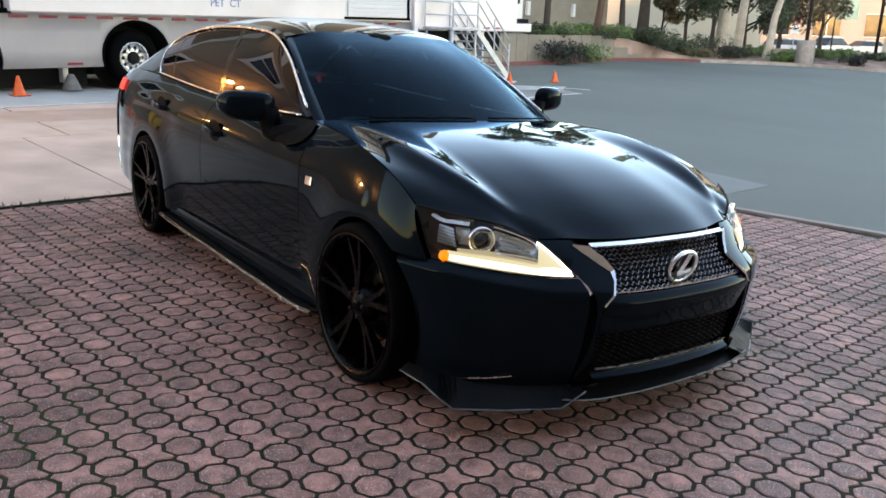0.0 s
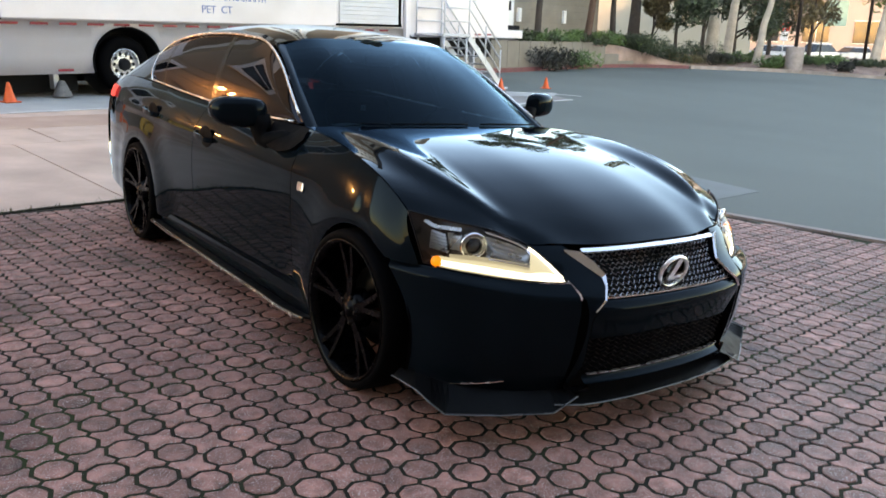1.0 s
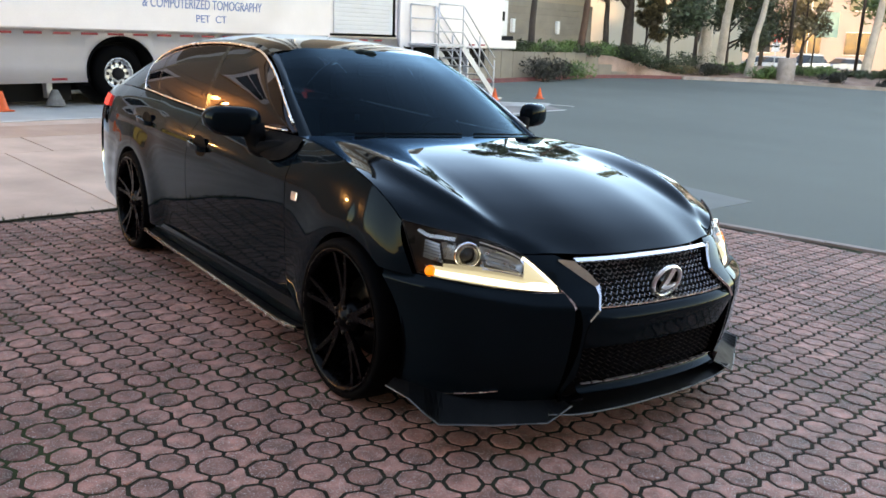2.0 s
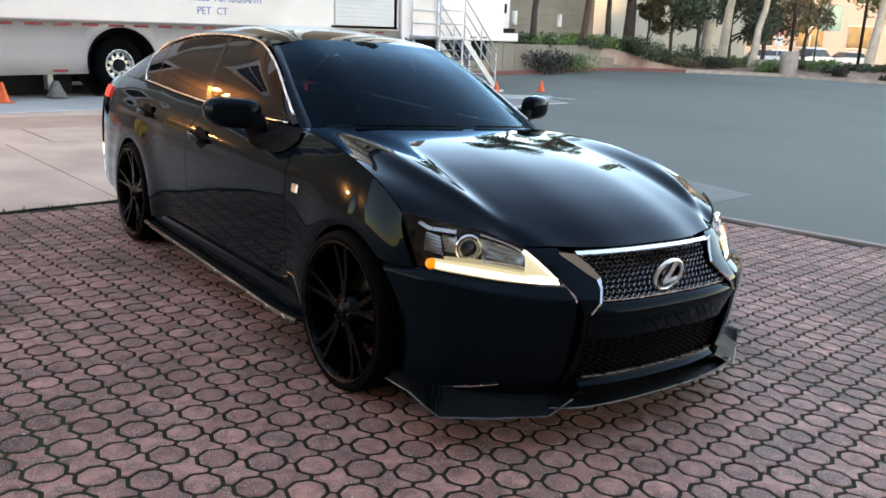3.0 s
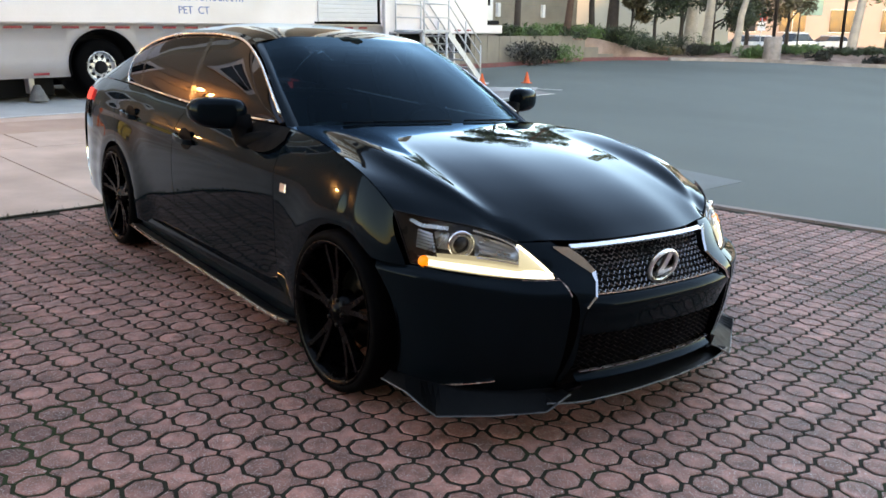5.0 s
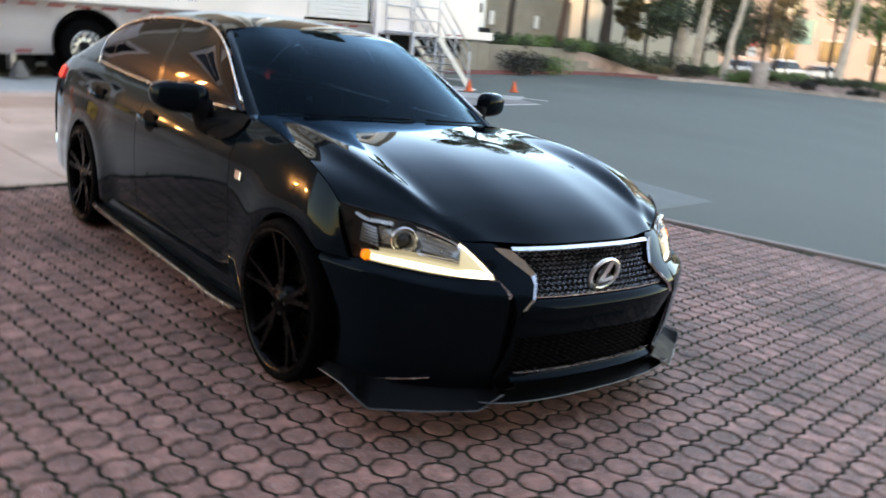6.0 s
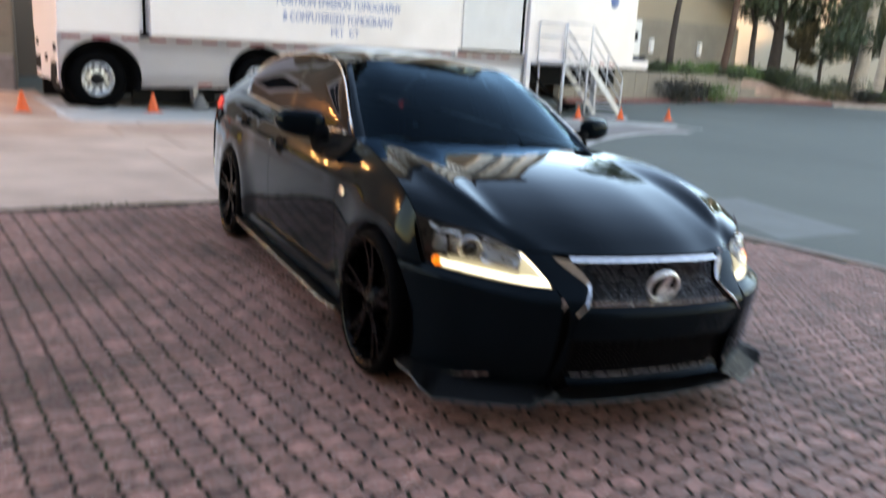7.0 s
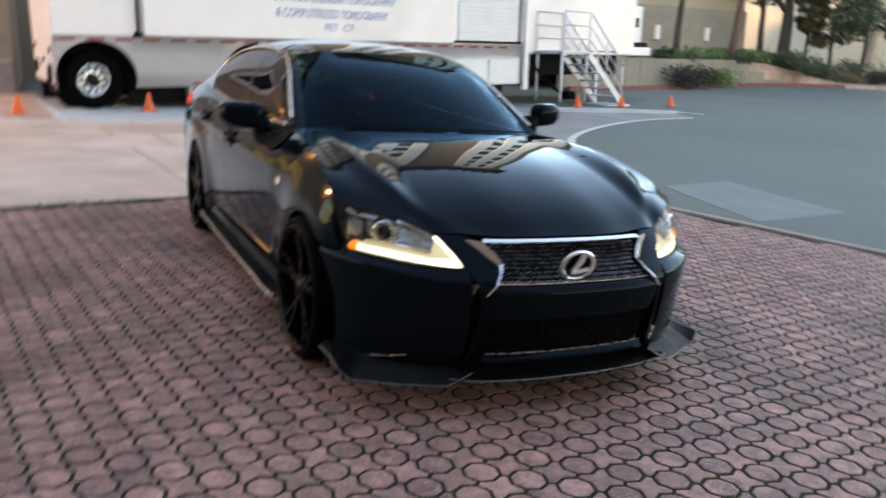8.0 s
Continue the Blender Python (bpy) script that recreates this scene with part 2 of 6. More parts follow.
LENS = pane_glass("lamp_lens", (0.96, 0.97, 0.98), 0.01, 1.45, (1, 1, 1), 1.4, 1.6)

# ---- the parked car: nose towards -y, front axle at y = 0, its right side at -x ----
car = thing("sedan_car", "black four-door sedan parked on brick paving with its daytime lights on", "car", SITE)
NOSE = 2.6
nose_a = curve1([(0.10, 0.90), (0.17, 0.912), (0.45, 0.922), (0.54, 0.930), (0.570, 0.930), (0.590, 0.920), (0.612, 0.912), (0.64, 0.912), (0.70, 0.905), (0.78, 0.895)])
nose_b = curve1([(0.10, 0.775), (0.17, 0.80), (0.28, 0.845), (0.45, 0.878), (0.535, 0.880), (0.562, 0.872), (0.582, 0.845), (0.605, 0.812), (0.62, 0.795), (0.70, 0.715), (0.78, 0.56)])


def nose(x, z, out=0.0):
    """The skin of the front at half-width x and height z."""
    a, b = nose_a(z) + out, nose_b(z) + out
    return np.array([x, -b * max(1 - min(abs(x) / a, 1) ** NOSE, 0) ** (1 / NOSE), z])


def nose_by_angle(k, z, x0, y1):
    """k = 0 at half-width x0, k = 1 where the skin reaches y1."""
    a, b = nose_a(z), nose_b(z)
    t0 = math.asin(min(x0 / a, 1) ** (NOSE / 2))
    t1 = math.acos(min(-y1 / b, 1) ** (NOSE / 2))
    t = t0 + (t1 - t0) * k
    return np.array([a * math.sin(t) ** (2 / NOSE), -b * math.cos(t) ** (2 / NOSE), z])


spindle_x = curve1([(0.12, 0.462), (0.17, 0.458), (0.22, 0.450), (0.30, 0.425), (0.42, 0.428), (0.50, 0.420), (0.55, 0.390), (0.60, 0.345), (0.62, 0.338), (0.66, 0.368), (0.715, 0.44)])
lamp_floor = curve1([(0.476, 0.600), (0.60, 0.601), (0.70, 0.605), (0.80, 0.611), (0.855, 0.615), (0.90, 0.606), (0.92, 0.606)])
lamp_edge = curve1([(0.12, 0.476), (0.600, 0.476), (0.63, 0.492), (0.715, 0.555)])

# bumper skin, inner and outer field of each side
bm = bmesh.new()
zs_in = steps(20, 0.13, 0.60) + steps(5, 0.62, 0.712)
sheet(lambda z, k: nose(spindle_x(z) + (lamp_edge(z) - spindle_x(z)) * k, z), zs_in, steps(6), bm=bm)


def outer_skin(k, h):
    x = nose_by_angle(k, 0.6, 0.476, -0.237)[0]
    z = 0.13 + (lamp_floor(x) - 0.13) * h
    lift = 0.024 * smooth01((x - 0.56) / 0.25) * smooth01((h - 0.5) / 0.3) * (1 - smooth01((h - 0.94) / 0.06))
    p = nose_by_angle(k, z - lift, 0.476, -math.sqrt(0.362**2 - (z - 0.325) ** 2))
    return np.array((p[0], p[1], z))


sheet(outer_skin, steps(30), steps(16, 0, 0.86) + steps(10, 0.88, 1.0), bm=bm)
bmesh.ops.remove_doubles(bm, verts=bm.verts, dist=0.0008)
other = mirrored(bm)
part("front_bumper", bm, PAINT, car)
part("front_bumper", other, PAINT, car)

# centre of the nose: beam, ledges and the two meshes with dark ducts behind
bm = sheet(lambda z, k: nose((2 * k - 1) * (spindle_x(z) - 0.004), z, 0.004 - 0.016 * (0.512 - z) / 0.107), steps(8, 0.405, 0.512), steps(30))
sheet(lambda h, k: nose((2 * k - 1) * (spindle_x(0.512 + 0.038 * h) - 0.004), 0.512 + 0.038 * h, 0.004 - 0.034 * (1 - math.sqrt(1 - h**1.6))), steps(10, 0, 0.995), steps(30), bm=bm)
bmesh.ops.remove_doubles(bm, verts=bm.verts, dist=0.0008)
part("bumper_beam", bm, PAINT, car, "gloss black beam across the grille opening")
bm = sheet(lambda h, k: nose((2 * k - 1) * 0.40, 0.252 - 0.03 * h, 0.0) + np.array([0, -0.035 * h * h + 0.012, 0]), steps(5), steps(24))
part("lower_lip", bm, PAINT, car)
bm = sheet(lambda z, k: nose((2 * k - 1) * (spindle_x(z) + 0.01), z, -0.07), steps(10, 0.14, 0.72), steps(20))
for side in (-1, 1):
    sheet(lambda z, k: nose(side * (spindle_x(z) + 0.012 * k), z, 0.002 - 0.072 * k), steps(16, 0.14, 0.715), steps(3), bm=bm)
part("duct", bm, CABIN, car)


def wave_mesh(z0, z1, pitch, wave, amp, half, out, thick, deep):
    """Rows of zigzag bars across the nose, all in step."""
    bm = bmesh.new()
    for r in range(int(round((z1 - z0) / pitch)) + 1):
        z = z0 + pitch * r
        w = half(z)
        count = int(2 * w / (wave / 2))
        pts = [nose(-w + i * wave / 2, z + (amp if (i + int(w / wave)) % 2 else -amp), out) for i in range(count + 1)]
        strip(bm, pts, deep, thick, (0, -0.25, 1))
    return bm


part("grille_mesh", wave_mesh(0.560, 0.688, 0.0142, 0.027, 0.0042, spindle_x, -0.022, 0.0024, 0.0030), GREY_MESH, car, "dark chrome woven upper grille mesh")
part("grille_mesh", wave_mesh(0.262, 0.400, 0.0175, 0.040, 0.0058, lambda z: spindle_x(z) - 0.005, -0.032, 0.0038, 0.008), PLASTIC, car, "matt black lower grille mesh")
bm = strip(bmesh.new(), [nose(x, 0.5535, -0.022) for x in steps(24, -0.380, 0.380)], 0.014, 0.0045, (0, 0, 1))
part("grille_trim", bm, SATIN, car, "thin bright trim under the grille mesh")
bm = strip(bmesh.new(), [nose(x, 0.257, -0.006) for x in steps(24, -0.385, 0.385)], 0.012, 0.004, (0, 0, 1))
part("grille_trim", bm, GREY_MESH, car)
# chrome frame of the grille: top bar and the two bent cheeks
bm = strip(bmesh.new(), [nose(x, 0.697, 0.012) for x in steps(24, -0.385, 0.385)], 0.020, 0.010, (0, -0.55, 1))
part("grille_top_bar", bm, CHROME, car, "bright chrome bar along the bonnet's edge")
cheek = [nose(x, z, 0.006) for x, z in ((0.446, 0.700), (0.405, 0.684), (0.366, 0.652), (0.336, 0.618), (0.352, 0.590), (0.388, 0.550), (0.424, 0.512))]
bm = strip(bmesh.new(), cheek, [0.005, 0.034, 0.031, 0.017, 0.008, 0.007, 0.006], 0.008, (0.72, -0.8, 0.42))
other = mirrored(bm)
part("grille_cheek", bm, CHROME, car)
part("grille_cheek", other, CHROME, car)

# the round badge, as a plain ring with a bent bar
badge = part("badge", lathe(bmesh.new(), [(0.012, 0.001), (0.010, 0.058), (0.004, 0.072), (-0.004, 0.074)], 40, "y"), GLOSS, car, "round black badge in a chrome ring")
badge.matrix_basis = pose(-0.006, -0.826, 0.615, 14, 0, 0) @ Matrix.Diagonal((1.06, 1, 0.88, 1))
part("ring", lathe(bmesh.new(), [(-0.004 + 0.009 * math.sin(a), 0.0695 + 0.0088 * math.cos(a)) for a in steps(10, 0, 2 * math.pi)], 48, "y"), BRUSHED, badge)
bm = strip(bmesh.new(), [(0.020, -0.002, 0.056), (0.004, -0.004, 0.010), (-0.014, -0.004, -0.032)], [0.027, 0.026, 0.024], 0.010, (0, -1, 0))
strip(bm, [(-0.020, -0.004, -0.034), (0.012, -0.005, -0.031), (0.054, -0.003, -0.020)], [0.025, 0.024, 0.018], 0.010, (0, -1, 0))
part("bent_bar", bm, BRUSHED, badge)

# ---- headlamps ----
lamp_low = [nose(x, z, -0.002) for x, z in ((0.478, 0.602), (0.596, 0.604), (0.692, 0.609), (0.761, 0.614), (0.821, 0.617))] + [np.array((0.857, -0.388, 0.624))]
lamp_top = [nose(0.482, 0.606, -0.002), nose(0.52, 0.664, -0.002), nose(0.562, 0.714, 0.0), np.array((0.660, -0.535, 0.757)), np.array((0.785, -0.425, 0.781)), np.array((0.884, -0.310, 0.802))]
low_c, top_c = spline(lamp_low), spline(lamp_top)


def lamp_skin(u, v, sink=0.0):
    p = (1 - v) * low_c(u) + v * top_c(u)
    bulge = 0.022 * math.sin(math.pi * v) * math.sin(math.pi * min(u * 1.1, 1)) ** 0.6
    out = np.array((0.45, -0.75, 0.42)) if u < 0.6 else np.array((0.75, -0.45, 0.42))
    return p + out * (bulge - sink)


def ball_at(c, radius, squash=1.0):
    bm = bmesh.new()
    bmesh.ops.create_uvsphere(bm, u_segments=20, v_segments=12, radius=radius)
    bmesh.ops.scale(bm, vec=(1, squash, 1), verts=bm.verts)
    bmesh.ops.translate(bm, vec=Vector(c), verts=bm.verts)
    return bm


def lamp_line(bm, uvs, sink, wide, thick):
    """A bar inside the lamp through (u, v) places."""
    fn = spline([np.array((*p, 0.0)) for p in uvs])
    return strip(bm, [lamp_skin(*fn(t)[:2], sink) for t in steps(12)], wide, thick, (0.5, -0.7, 0.5))


for side in (1, -1):
    lamp = thing("headlamp", "", "")
    lamp.parent = car
    flip = (lambda b: b) if side > 0 else mirrored
    part("lens", flip(sheet(lamp_skin, steps(28), steps(10))), LENS, lamp, "clear lens")
    part("housing", flip(sheet(lambda u, v: lamp_skin(u, v, 0.075 * (math.sin(math.pi * min(max(v, 0.01), 0.99)) * math.sin(math.pi * min(max(u, 0.01), 0.995))) ** 0.45 + 0.003), steps(24), steps(10))), LAMP_DARK, lamp)
    rim = bmesh.new()
    for pts in ([lamp_skin(u, 0, -0.001) for u in steps(24)], [lamp_skin(u, 1, -0.001) for u in steps(24)], [lamp_skin(1, v, -0.001) for v in steps(8)]):
        tube(rim, pts, 0.0028, 6)
    part("gasket", flip(rim), PLASTIC, lamp)
    # reflector bowl beside the projector, in a bright frame
    bm = sheet(lambda u, v: lamp_skin(0.26 + 0.29 * u, 0.40 + 0.46 * v, 0.030 + 0.026 * math.sin(math.pi * v) * math.sin(math.pi * u) ** 0.5), steps(14), steps(8))
    part("reflector", flip(bm), LAMP_BACK, lamp)
    bm = lamp_line(bmesh.new(), ((0.25, 0.42), (0.26, 0.70), (0.30, 0.90)), 0.020, 0.007, 0.004)
    lamp_line(bm, ((0.30, 0.90), (0.42, 0.92), (0.55, 0.93)), 0.020, 0.006, 0.004)
    lamp_line(bm, ((0.25, 0.42), (0.40, 0.38), (0.54, 0.36)), 0.020, 0.006, 0.004)
    part("reflector_frame", flip(bm), CHROME, lamp)
    for k in range(3):
        bm = lamp_line(bmesh.new(), ((0.31 + 0.02 * k, 0.48 + 0.11 * k), (0.52, 0.50 + 0.11 * k)), 0.028, 0.010, 0.003)
        part("reflector_step", flip(bm), LAMP_BACK, lamp)
    # glowing strip along the lower edge, broad at the inner tip, between sheets that add its glow
    def tip_rise(u):
        return 0.42 * (max(0, 0.30 - u) / 0.30)

    bm = sheet(lambda u, v: lamp_skin(0.03 + 0.84 * u, 0.060 + v * (0.15 - 0.05 * u + tip_rise(u)), 0.010), steps(34), steps(4))
    lamp_line(bm, ((0.29, 0.955), (0.20, 0.93), (0.11, 0.86), (0.045, 0.60)), 0.008, 0.012, 0.004)
    part("light_strip", flip(bm), DRL, lamp, "glowing white daylight strip")
    # dimmer emissive sheets added to imitate the strip's glow falling off
    bm = sheet(lambda u, v: lamp_skin(0.03 + 0.84 * u, 0.21 - 0.05 * u + tip_rise(u) + v * (0.12 - 0.04 * u), 0.012), steps(34), steps(2))
    sheet(lambda u, v: lamp_skin(0.02 + 0.86 * u, 0.005 + 0.05 * v, 0.009), steps(24), steps(2), bm=bm)
    sheet(lambda u, v: lamp_skin(0.03 + 0.25 * u, 0.30 + (0.62 - 0.25 * (1 - u) ** 3) * v, 0.014), steps(10), steps(4), bm=bm)
    part("strip_border", flip(bm), DRL_HALO, lamp, "dimmer sheets added for the daylight strip's glow")
    bm = sheet(lambda u, v: lamp_skin(0.10 + 0.70 * u, 0.32 - 0.08 * u + v * (0.18 - 0.09 * u), 0.022), steps(20), steps(3))
    part("light_guide", flip(bm), GUIDE, lamp, "softly glowing light guide above the strip")
    part("side_marker", flip(ball_at(lamp_skin(0.900, 0.11, 0.012), 0.021)), AMBER, lamp, "amber glowing bulb")
    bm = sheet(lambda u, v: lamp_skin(0.85 + 0.10 * u, 0.02 + 0.20 * v, 0.030), steps(6), steps(4))
    part("marker_bowl", flip(bm), LAMP_BACK, lamp)
    # projector: two rings and a glass ball looking forwards
    at = Vector(lamp_skin(0.635, 0.60, 0.030))
    turned = Matrix.Translation(at) @ Euler((radians(8), 0, radians(24))).to_matrix().to_4x4()
    for radius, name in ((0.050, "projector_ring"), (0.039, "inner_ring")):
        ring = lathe(bmesh.new(), [(0.03, radius - 0.008), (-0.004, radius), (-0.011, radius - 0.003), (-0.010, radius - 0.008), (0.006, radius - 0.010)], 36, "y")
        bmesh.ops.transform(ring, matrix=turned, verts=ring.verts)
        part(name, flip(ring), CHROME if radius > 0.045 else LAMP_BACK, lamp)
    part("projector", flip(ball_at(at, 0.031, 0.55)), GLOSS, lamp, "dark glass projector ball")
    # turn lamp: ribs, and a bright brow along the top
    for k in range(6):
        rib = lamp_line(bmesh.new(), ((0.80, 0.36 + 0.065 * k), (0.93 - 0.008 * k, 0.40 + 0.065 * k)), 0.020, 0.009, 0.003)
        part("rib", flip(rib), LAMP_BACK, lamp)
    part("brow", flip(lamp_line(bmesh.new(), ((0.70, 0.88), (0.78, 0.86), (0.86, 0.84), (0.92, 0.92)), 0.022, 0.014, 0.004)), LAMP_BACK, lamp)
    part("turn_bowl", flip(sheet(lambda u, v: lamp_skin(0.71 + 0.09 * u, 0.46 + 0.36 * v, 0.050), steps(6), steps(4))), LAMP_BACK, lamp)

# ---- bonnet ----
fender_x = curve1([(-0.30, 0.878), (-0.1, 0.868), (0.1, 0.855), (0.35, 0.826), (0.6, 0.788), (0.76, 0.765), (1.0, 0.785), (1.5, 0.805), (2.2, 0.808), (2.8, 0.800), (3.3, 0.788), (3.6, 0.775), (3.76, 0.760)])
fender_z = curve1([(-0.30, 0.796), (-0.2, 0.846), (-0.1, 0.884), (0.03, 0.920), (0.18, 0.950), (0.35, 0.970), (0.6, 0.982), (0.76, 0.984), (1.2, 0.986), (1.8, 1.000), (2.4, 1.025), (2.9, 1.050), (3.3, 1.060), (3.6, 1.056), (3.76, 1.040)])
edge_half = [np.array((0.0, -0.722, 0.716)), np.array((0.22, -0.712, 0.715)), nose(0.40, 0.714, 0.004), nose(0.50, 0.716, 0.004), nose(0.558, 0.722, 0.004),
             np.array((0.660, -0.532, 0.763)), np.array((0.785, -0.420, 0.787)), np.array((0.875, -0.302, 0.800))]


def both(half):
    """A curve over the whole width from its left half."""
    return spline([np.array((-p[0], p[1], p[2])) for p in half[:0:-1]] + list(half))


hood_front = both(edge_half)
cowl = both([np.array(p) for p in ((0.0, 0.50, 1.004), (0.25, 0.515, 1.002), (0.5, 0.585, 0.995), (0.68, 0.69, 0.985), (0.752, 0.755, 0.977))])
side_of = lambda s: (lambda v: np.array((s * (fender_x(-0.302 + 1.057 * v) - 0.003), -0.302 + 1.057 * v, fender_z(-0.302 + 1.057 * v) + 0.003)))
hood_patch = coons(hood_front, cowl, side_of(-1), side_of(1))


def hood_skin(u, v):
    p = hood_patch(u, v)
    w = abs(2 * u - 1)
    wr = 0.47 + 0.36 * (1 - math.exp(-v / 0.18))  # where the fold runs from the grille's corner to the screen's corner
    fade = math.sin(math.pi * min(0.10 + 0.88 * v, 1)) ** 0.6
    dome = 0.003 * math.sin(math.pi * v ** 0.9) * (1 - w**2.6)
    ridge = 0.013 * math.exp(-((w - wr) / (0.042 if w > wr else 0.11)) ** 2) * fade
    if w > wr:  # scooped field between fold and wing
        ridge -= 0.016 * math.sin(math.pi * (w - wr) / (1 - wr)) * fade * (1 - 0.5 * v)
    return p + np.array((0, 0, dome + ridge))


part("bonnet", sheet(hood_skin, steps(110), steps(40)), PAINT, car)
bm = strip(bmesh.new(), [cowl(s) + np.array((0, 0.02, -0.004)) for s in steps(24, 0.04, 0.96)], 0.07, 0.01)
part("cowl", bm, PLASTIC, car)

# ---- flanks ----
width = curve1([(-0.40, 0.856), (-0.30, 0.893), (0.0, 0.914), (0.5, 0.906), (1.2, 0.908), (2.0, 0.912), (2.85, 0.920), (3.25, 0.912), (3.55, 0.892), (3.76, 0.862)])
ARCH = 0.362


def flank(y, z):
    top, tx = fender_z(y), fender_x(y)
    w = width(y)
    for yc in (0, 2.85):  # flared wheel openings
        r = math.hypot(y - yc, z - 0.325)
        w += 0.010 * math.exp(-((r - 0.40) / 0.10) ** 2)
    if z < 0.5:
        w -= 0.20 * (0.5 - z) ** 2
    w -= (0.075 * max(0.76 - z, 0) - 0.010) * smooth01((y - 0.40) / 0.3) * smooth01((2.46 - y) / 0.3)  # doors tucked in below the shoulder
    q = max((z - 0.56) / max(top - 0.56, 0.05), 0)
    fall = (w - tx) * (0.14 * q**2 + 0.86 * q**(5.5 - 2.3 * smooth01((0.55 - y) / 0.6)))
    crease = 0.010 * math.exp(-((z - (0.80 + 0.028 * y)) / 0.03) ** 2) * smooth01((y - 0.3) / 0.5) * smooth01((3.5 - y) / 0.4)
    return np.array((w - fall + crease, y, z))


def low_edge(y):
    z = 0.245 + 0.03 * smooth01((y - 3.1) / 0.5)
    for yc in (0.0, 2.85):
        if abs(y - yc) < ARCH:
            z = max(z, 0.325 + math.sqrt(ARCH**2 - (y - yc) ** 2))
    return max(z, 0.612) if y < -0.2 else z


def stations(y0, y1):
    ys = set(steps(max(int((y1 - y0) / 0.05), 4), y0, y1))
    for yc in (0.0, 2.85):
        ys |= {yc + ARCH * math.cos(a) for a in steps(28, 0, math.pi) if y0 < yc + ARCH * math.cos(a) < y1}
    return sorted(ys)


def panel(y0, y1, lean0=0.0, lean1=0.0):
    """A body panel between two seams, which may lean with height."""
    def at(y, h):
        z = low_edge(y) + (fender_z(y) - low_edge(y)) * h
        k = (y - y0) / (y1 - y0)
        yy = y + (lean0 * (1 - k) + lean1 * k) * smooth01((z - 0.56) / max(fender_z(y) - 0.56, 0.05))
        return flank(yy, low_edge(y) + (fender_z(yy) - low_edge(y)) * h)
    return sheet(at, stations(y0, y1), [h**0.8 for h in steps(26)])


for name, y0, y1, l0, l1 in (("front_fender", -0.388, 0.590, 0.088, 0.0), ("front_door", 0.596, 1.850, 0.0, -0.06), ("rear_door", 1.856, 2.800, -0.06, 0.10), ("rear_quarter", 2.806, 3.74, 0.10, 0.0)):
    bm = panel(y0, y1, l0, l1)
    part(name, mirrored(bm), PAINT, car)
    part(name, bm, PAINT, car)
bm = sheet(lambda y, h: flank(y, low_edge(y) + (fender_z(y) - low_edge(y)) * h) * np.array((1, 1, 1)) - np.array((0.02, 0, 0)), stations(0.40, 3.3), steps(6))
part("inner_body", mirrored(bm), CABIN, car)
part("inner_body", bm, CABIN, car)
bm = bmesh.new()
box(bm, (-0.80, 0.42, 0.16), (0.80, 3.7, 0.26), 0.02)
part("floor_pan", bm, CABIN, car)
# wheel housings
for yc in (0.0, 2.85):
    for s in (-1, 1):
        bm = sheet(lambda a, w: np.array((s * (0.62 + 0.27 * w), yc + 0.372 * math.cos(a), 0.325 + 0.372 * math.sin(a))), steps(20, -0.35, math.pi + 0.35), steps(2))
        sheet(lambda a, r: np.array((s * 0.62, yc + r * math.cos(a), 0.325 + r * math.sin(a))), steps(20, -0.35, math.pi + 0.35), (0.02, 0.372), bm=bm)
        part("wheel_housing", bm, CABIN, car)

# ---- greenhouse ----
rail = spline([np.array(p) for p in ((0.756, 0.755, 0.980), (0.700, 1.00, 1.130), (0.632, 1.28, 1.285), (0.590, 1.52, 1.370), (0.572, 1.85, 1.402), (0.572, 2.25, 1.404), (0.586, 2.62, 1.382), (0.612, 2.95, 1.325), (0.652, 3.25, 1.232), (0.705, 3.55, 1.120), (0.738, 3.68, 1.066))])
belt = lambda y: np.array((fender_x(y) - 0.012, y, fender_z(y) + 0.004))
rail_pts = [rail(s) for s in steps(200)]


def rail_at(y):
    return min(rail_pts, key=lambda p: abs(p[1] - y))


screen_top = both([np.array(p) for p in ((0.0, 1.31, 1.405), (0.28, 1.335, 1.400), (0.46, 1.37, 1.390), (0.552, 1.445, 1.366))])
screen_low = both([np.array(p) for p in ((0.0, 0.525, 1.004), (0.25, 0.54, 1.002), (0.5, 0.61, 0.995), (0.64, 0.69, 0.989), (0.700, 0.745, 0.986))])
ap = lambda s: spline([np.array((s * x, y, z)) for x, y, z in ((0.700, 0.745, 0.986), (0.657, 0.98, 1.124), (0.594, 1.27, 1.286), (0.552, 1.445, 1.366))])
screen = coons(screen_low, screen_top, ap(-1), ap(1))
glass = lambda u, v: screen(u, v) + np.array((0, -0.018, 0.018)) * math.sin(math.pi * v) * math.sin(math.pi * u) ** 0.5
ws = part("windscreen", sheet(glass, steps(40), steps(16)), SCREEN, car, "tinted curved windscreen reflecting the sky")
ws.visible_shadow = False
bm = sheet(lambda u, v: glass(0.02 + 0.96 * u, 0.865 + 0.12 * v) + np.array((0, 0.006, -0.006)), steps(40), steps(3))
part("sun_band", bm, CABIN, car)
back_top = both([np.array(p) for p in ((0.0, 2.87, 1.400), (0.28, 2.85, 1.395), (0.47, 2.81, 1.382), (0.583, 2.75, 1.370))])
roof_side = lambda s: (lambda v: (lambda p: np.array((s * (p[0] - 0.012), p[1], p[2] + 0.006)))(rail_at(1.455 + 1.295 * v)))
roof_patch = coons(screen_top, back_top, roof_side(-1), roof_side(1))
bm = sheet(lambda u, v: roof_patch(u, v) + np.array((0, 0, 0.030 * math.sin(math.pi * v) * (1 - abs(2 * u - 1) ** 2.5))), steps(40), steps(24))
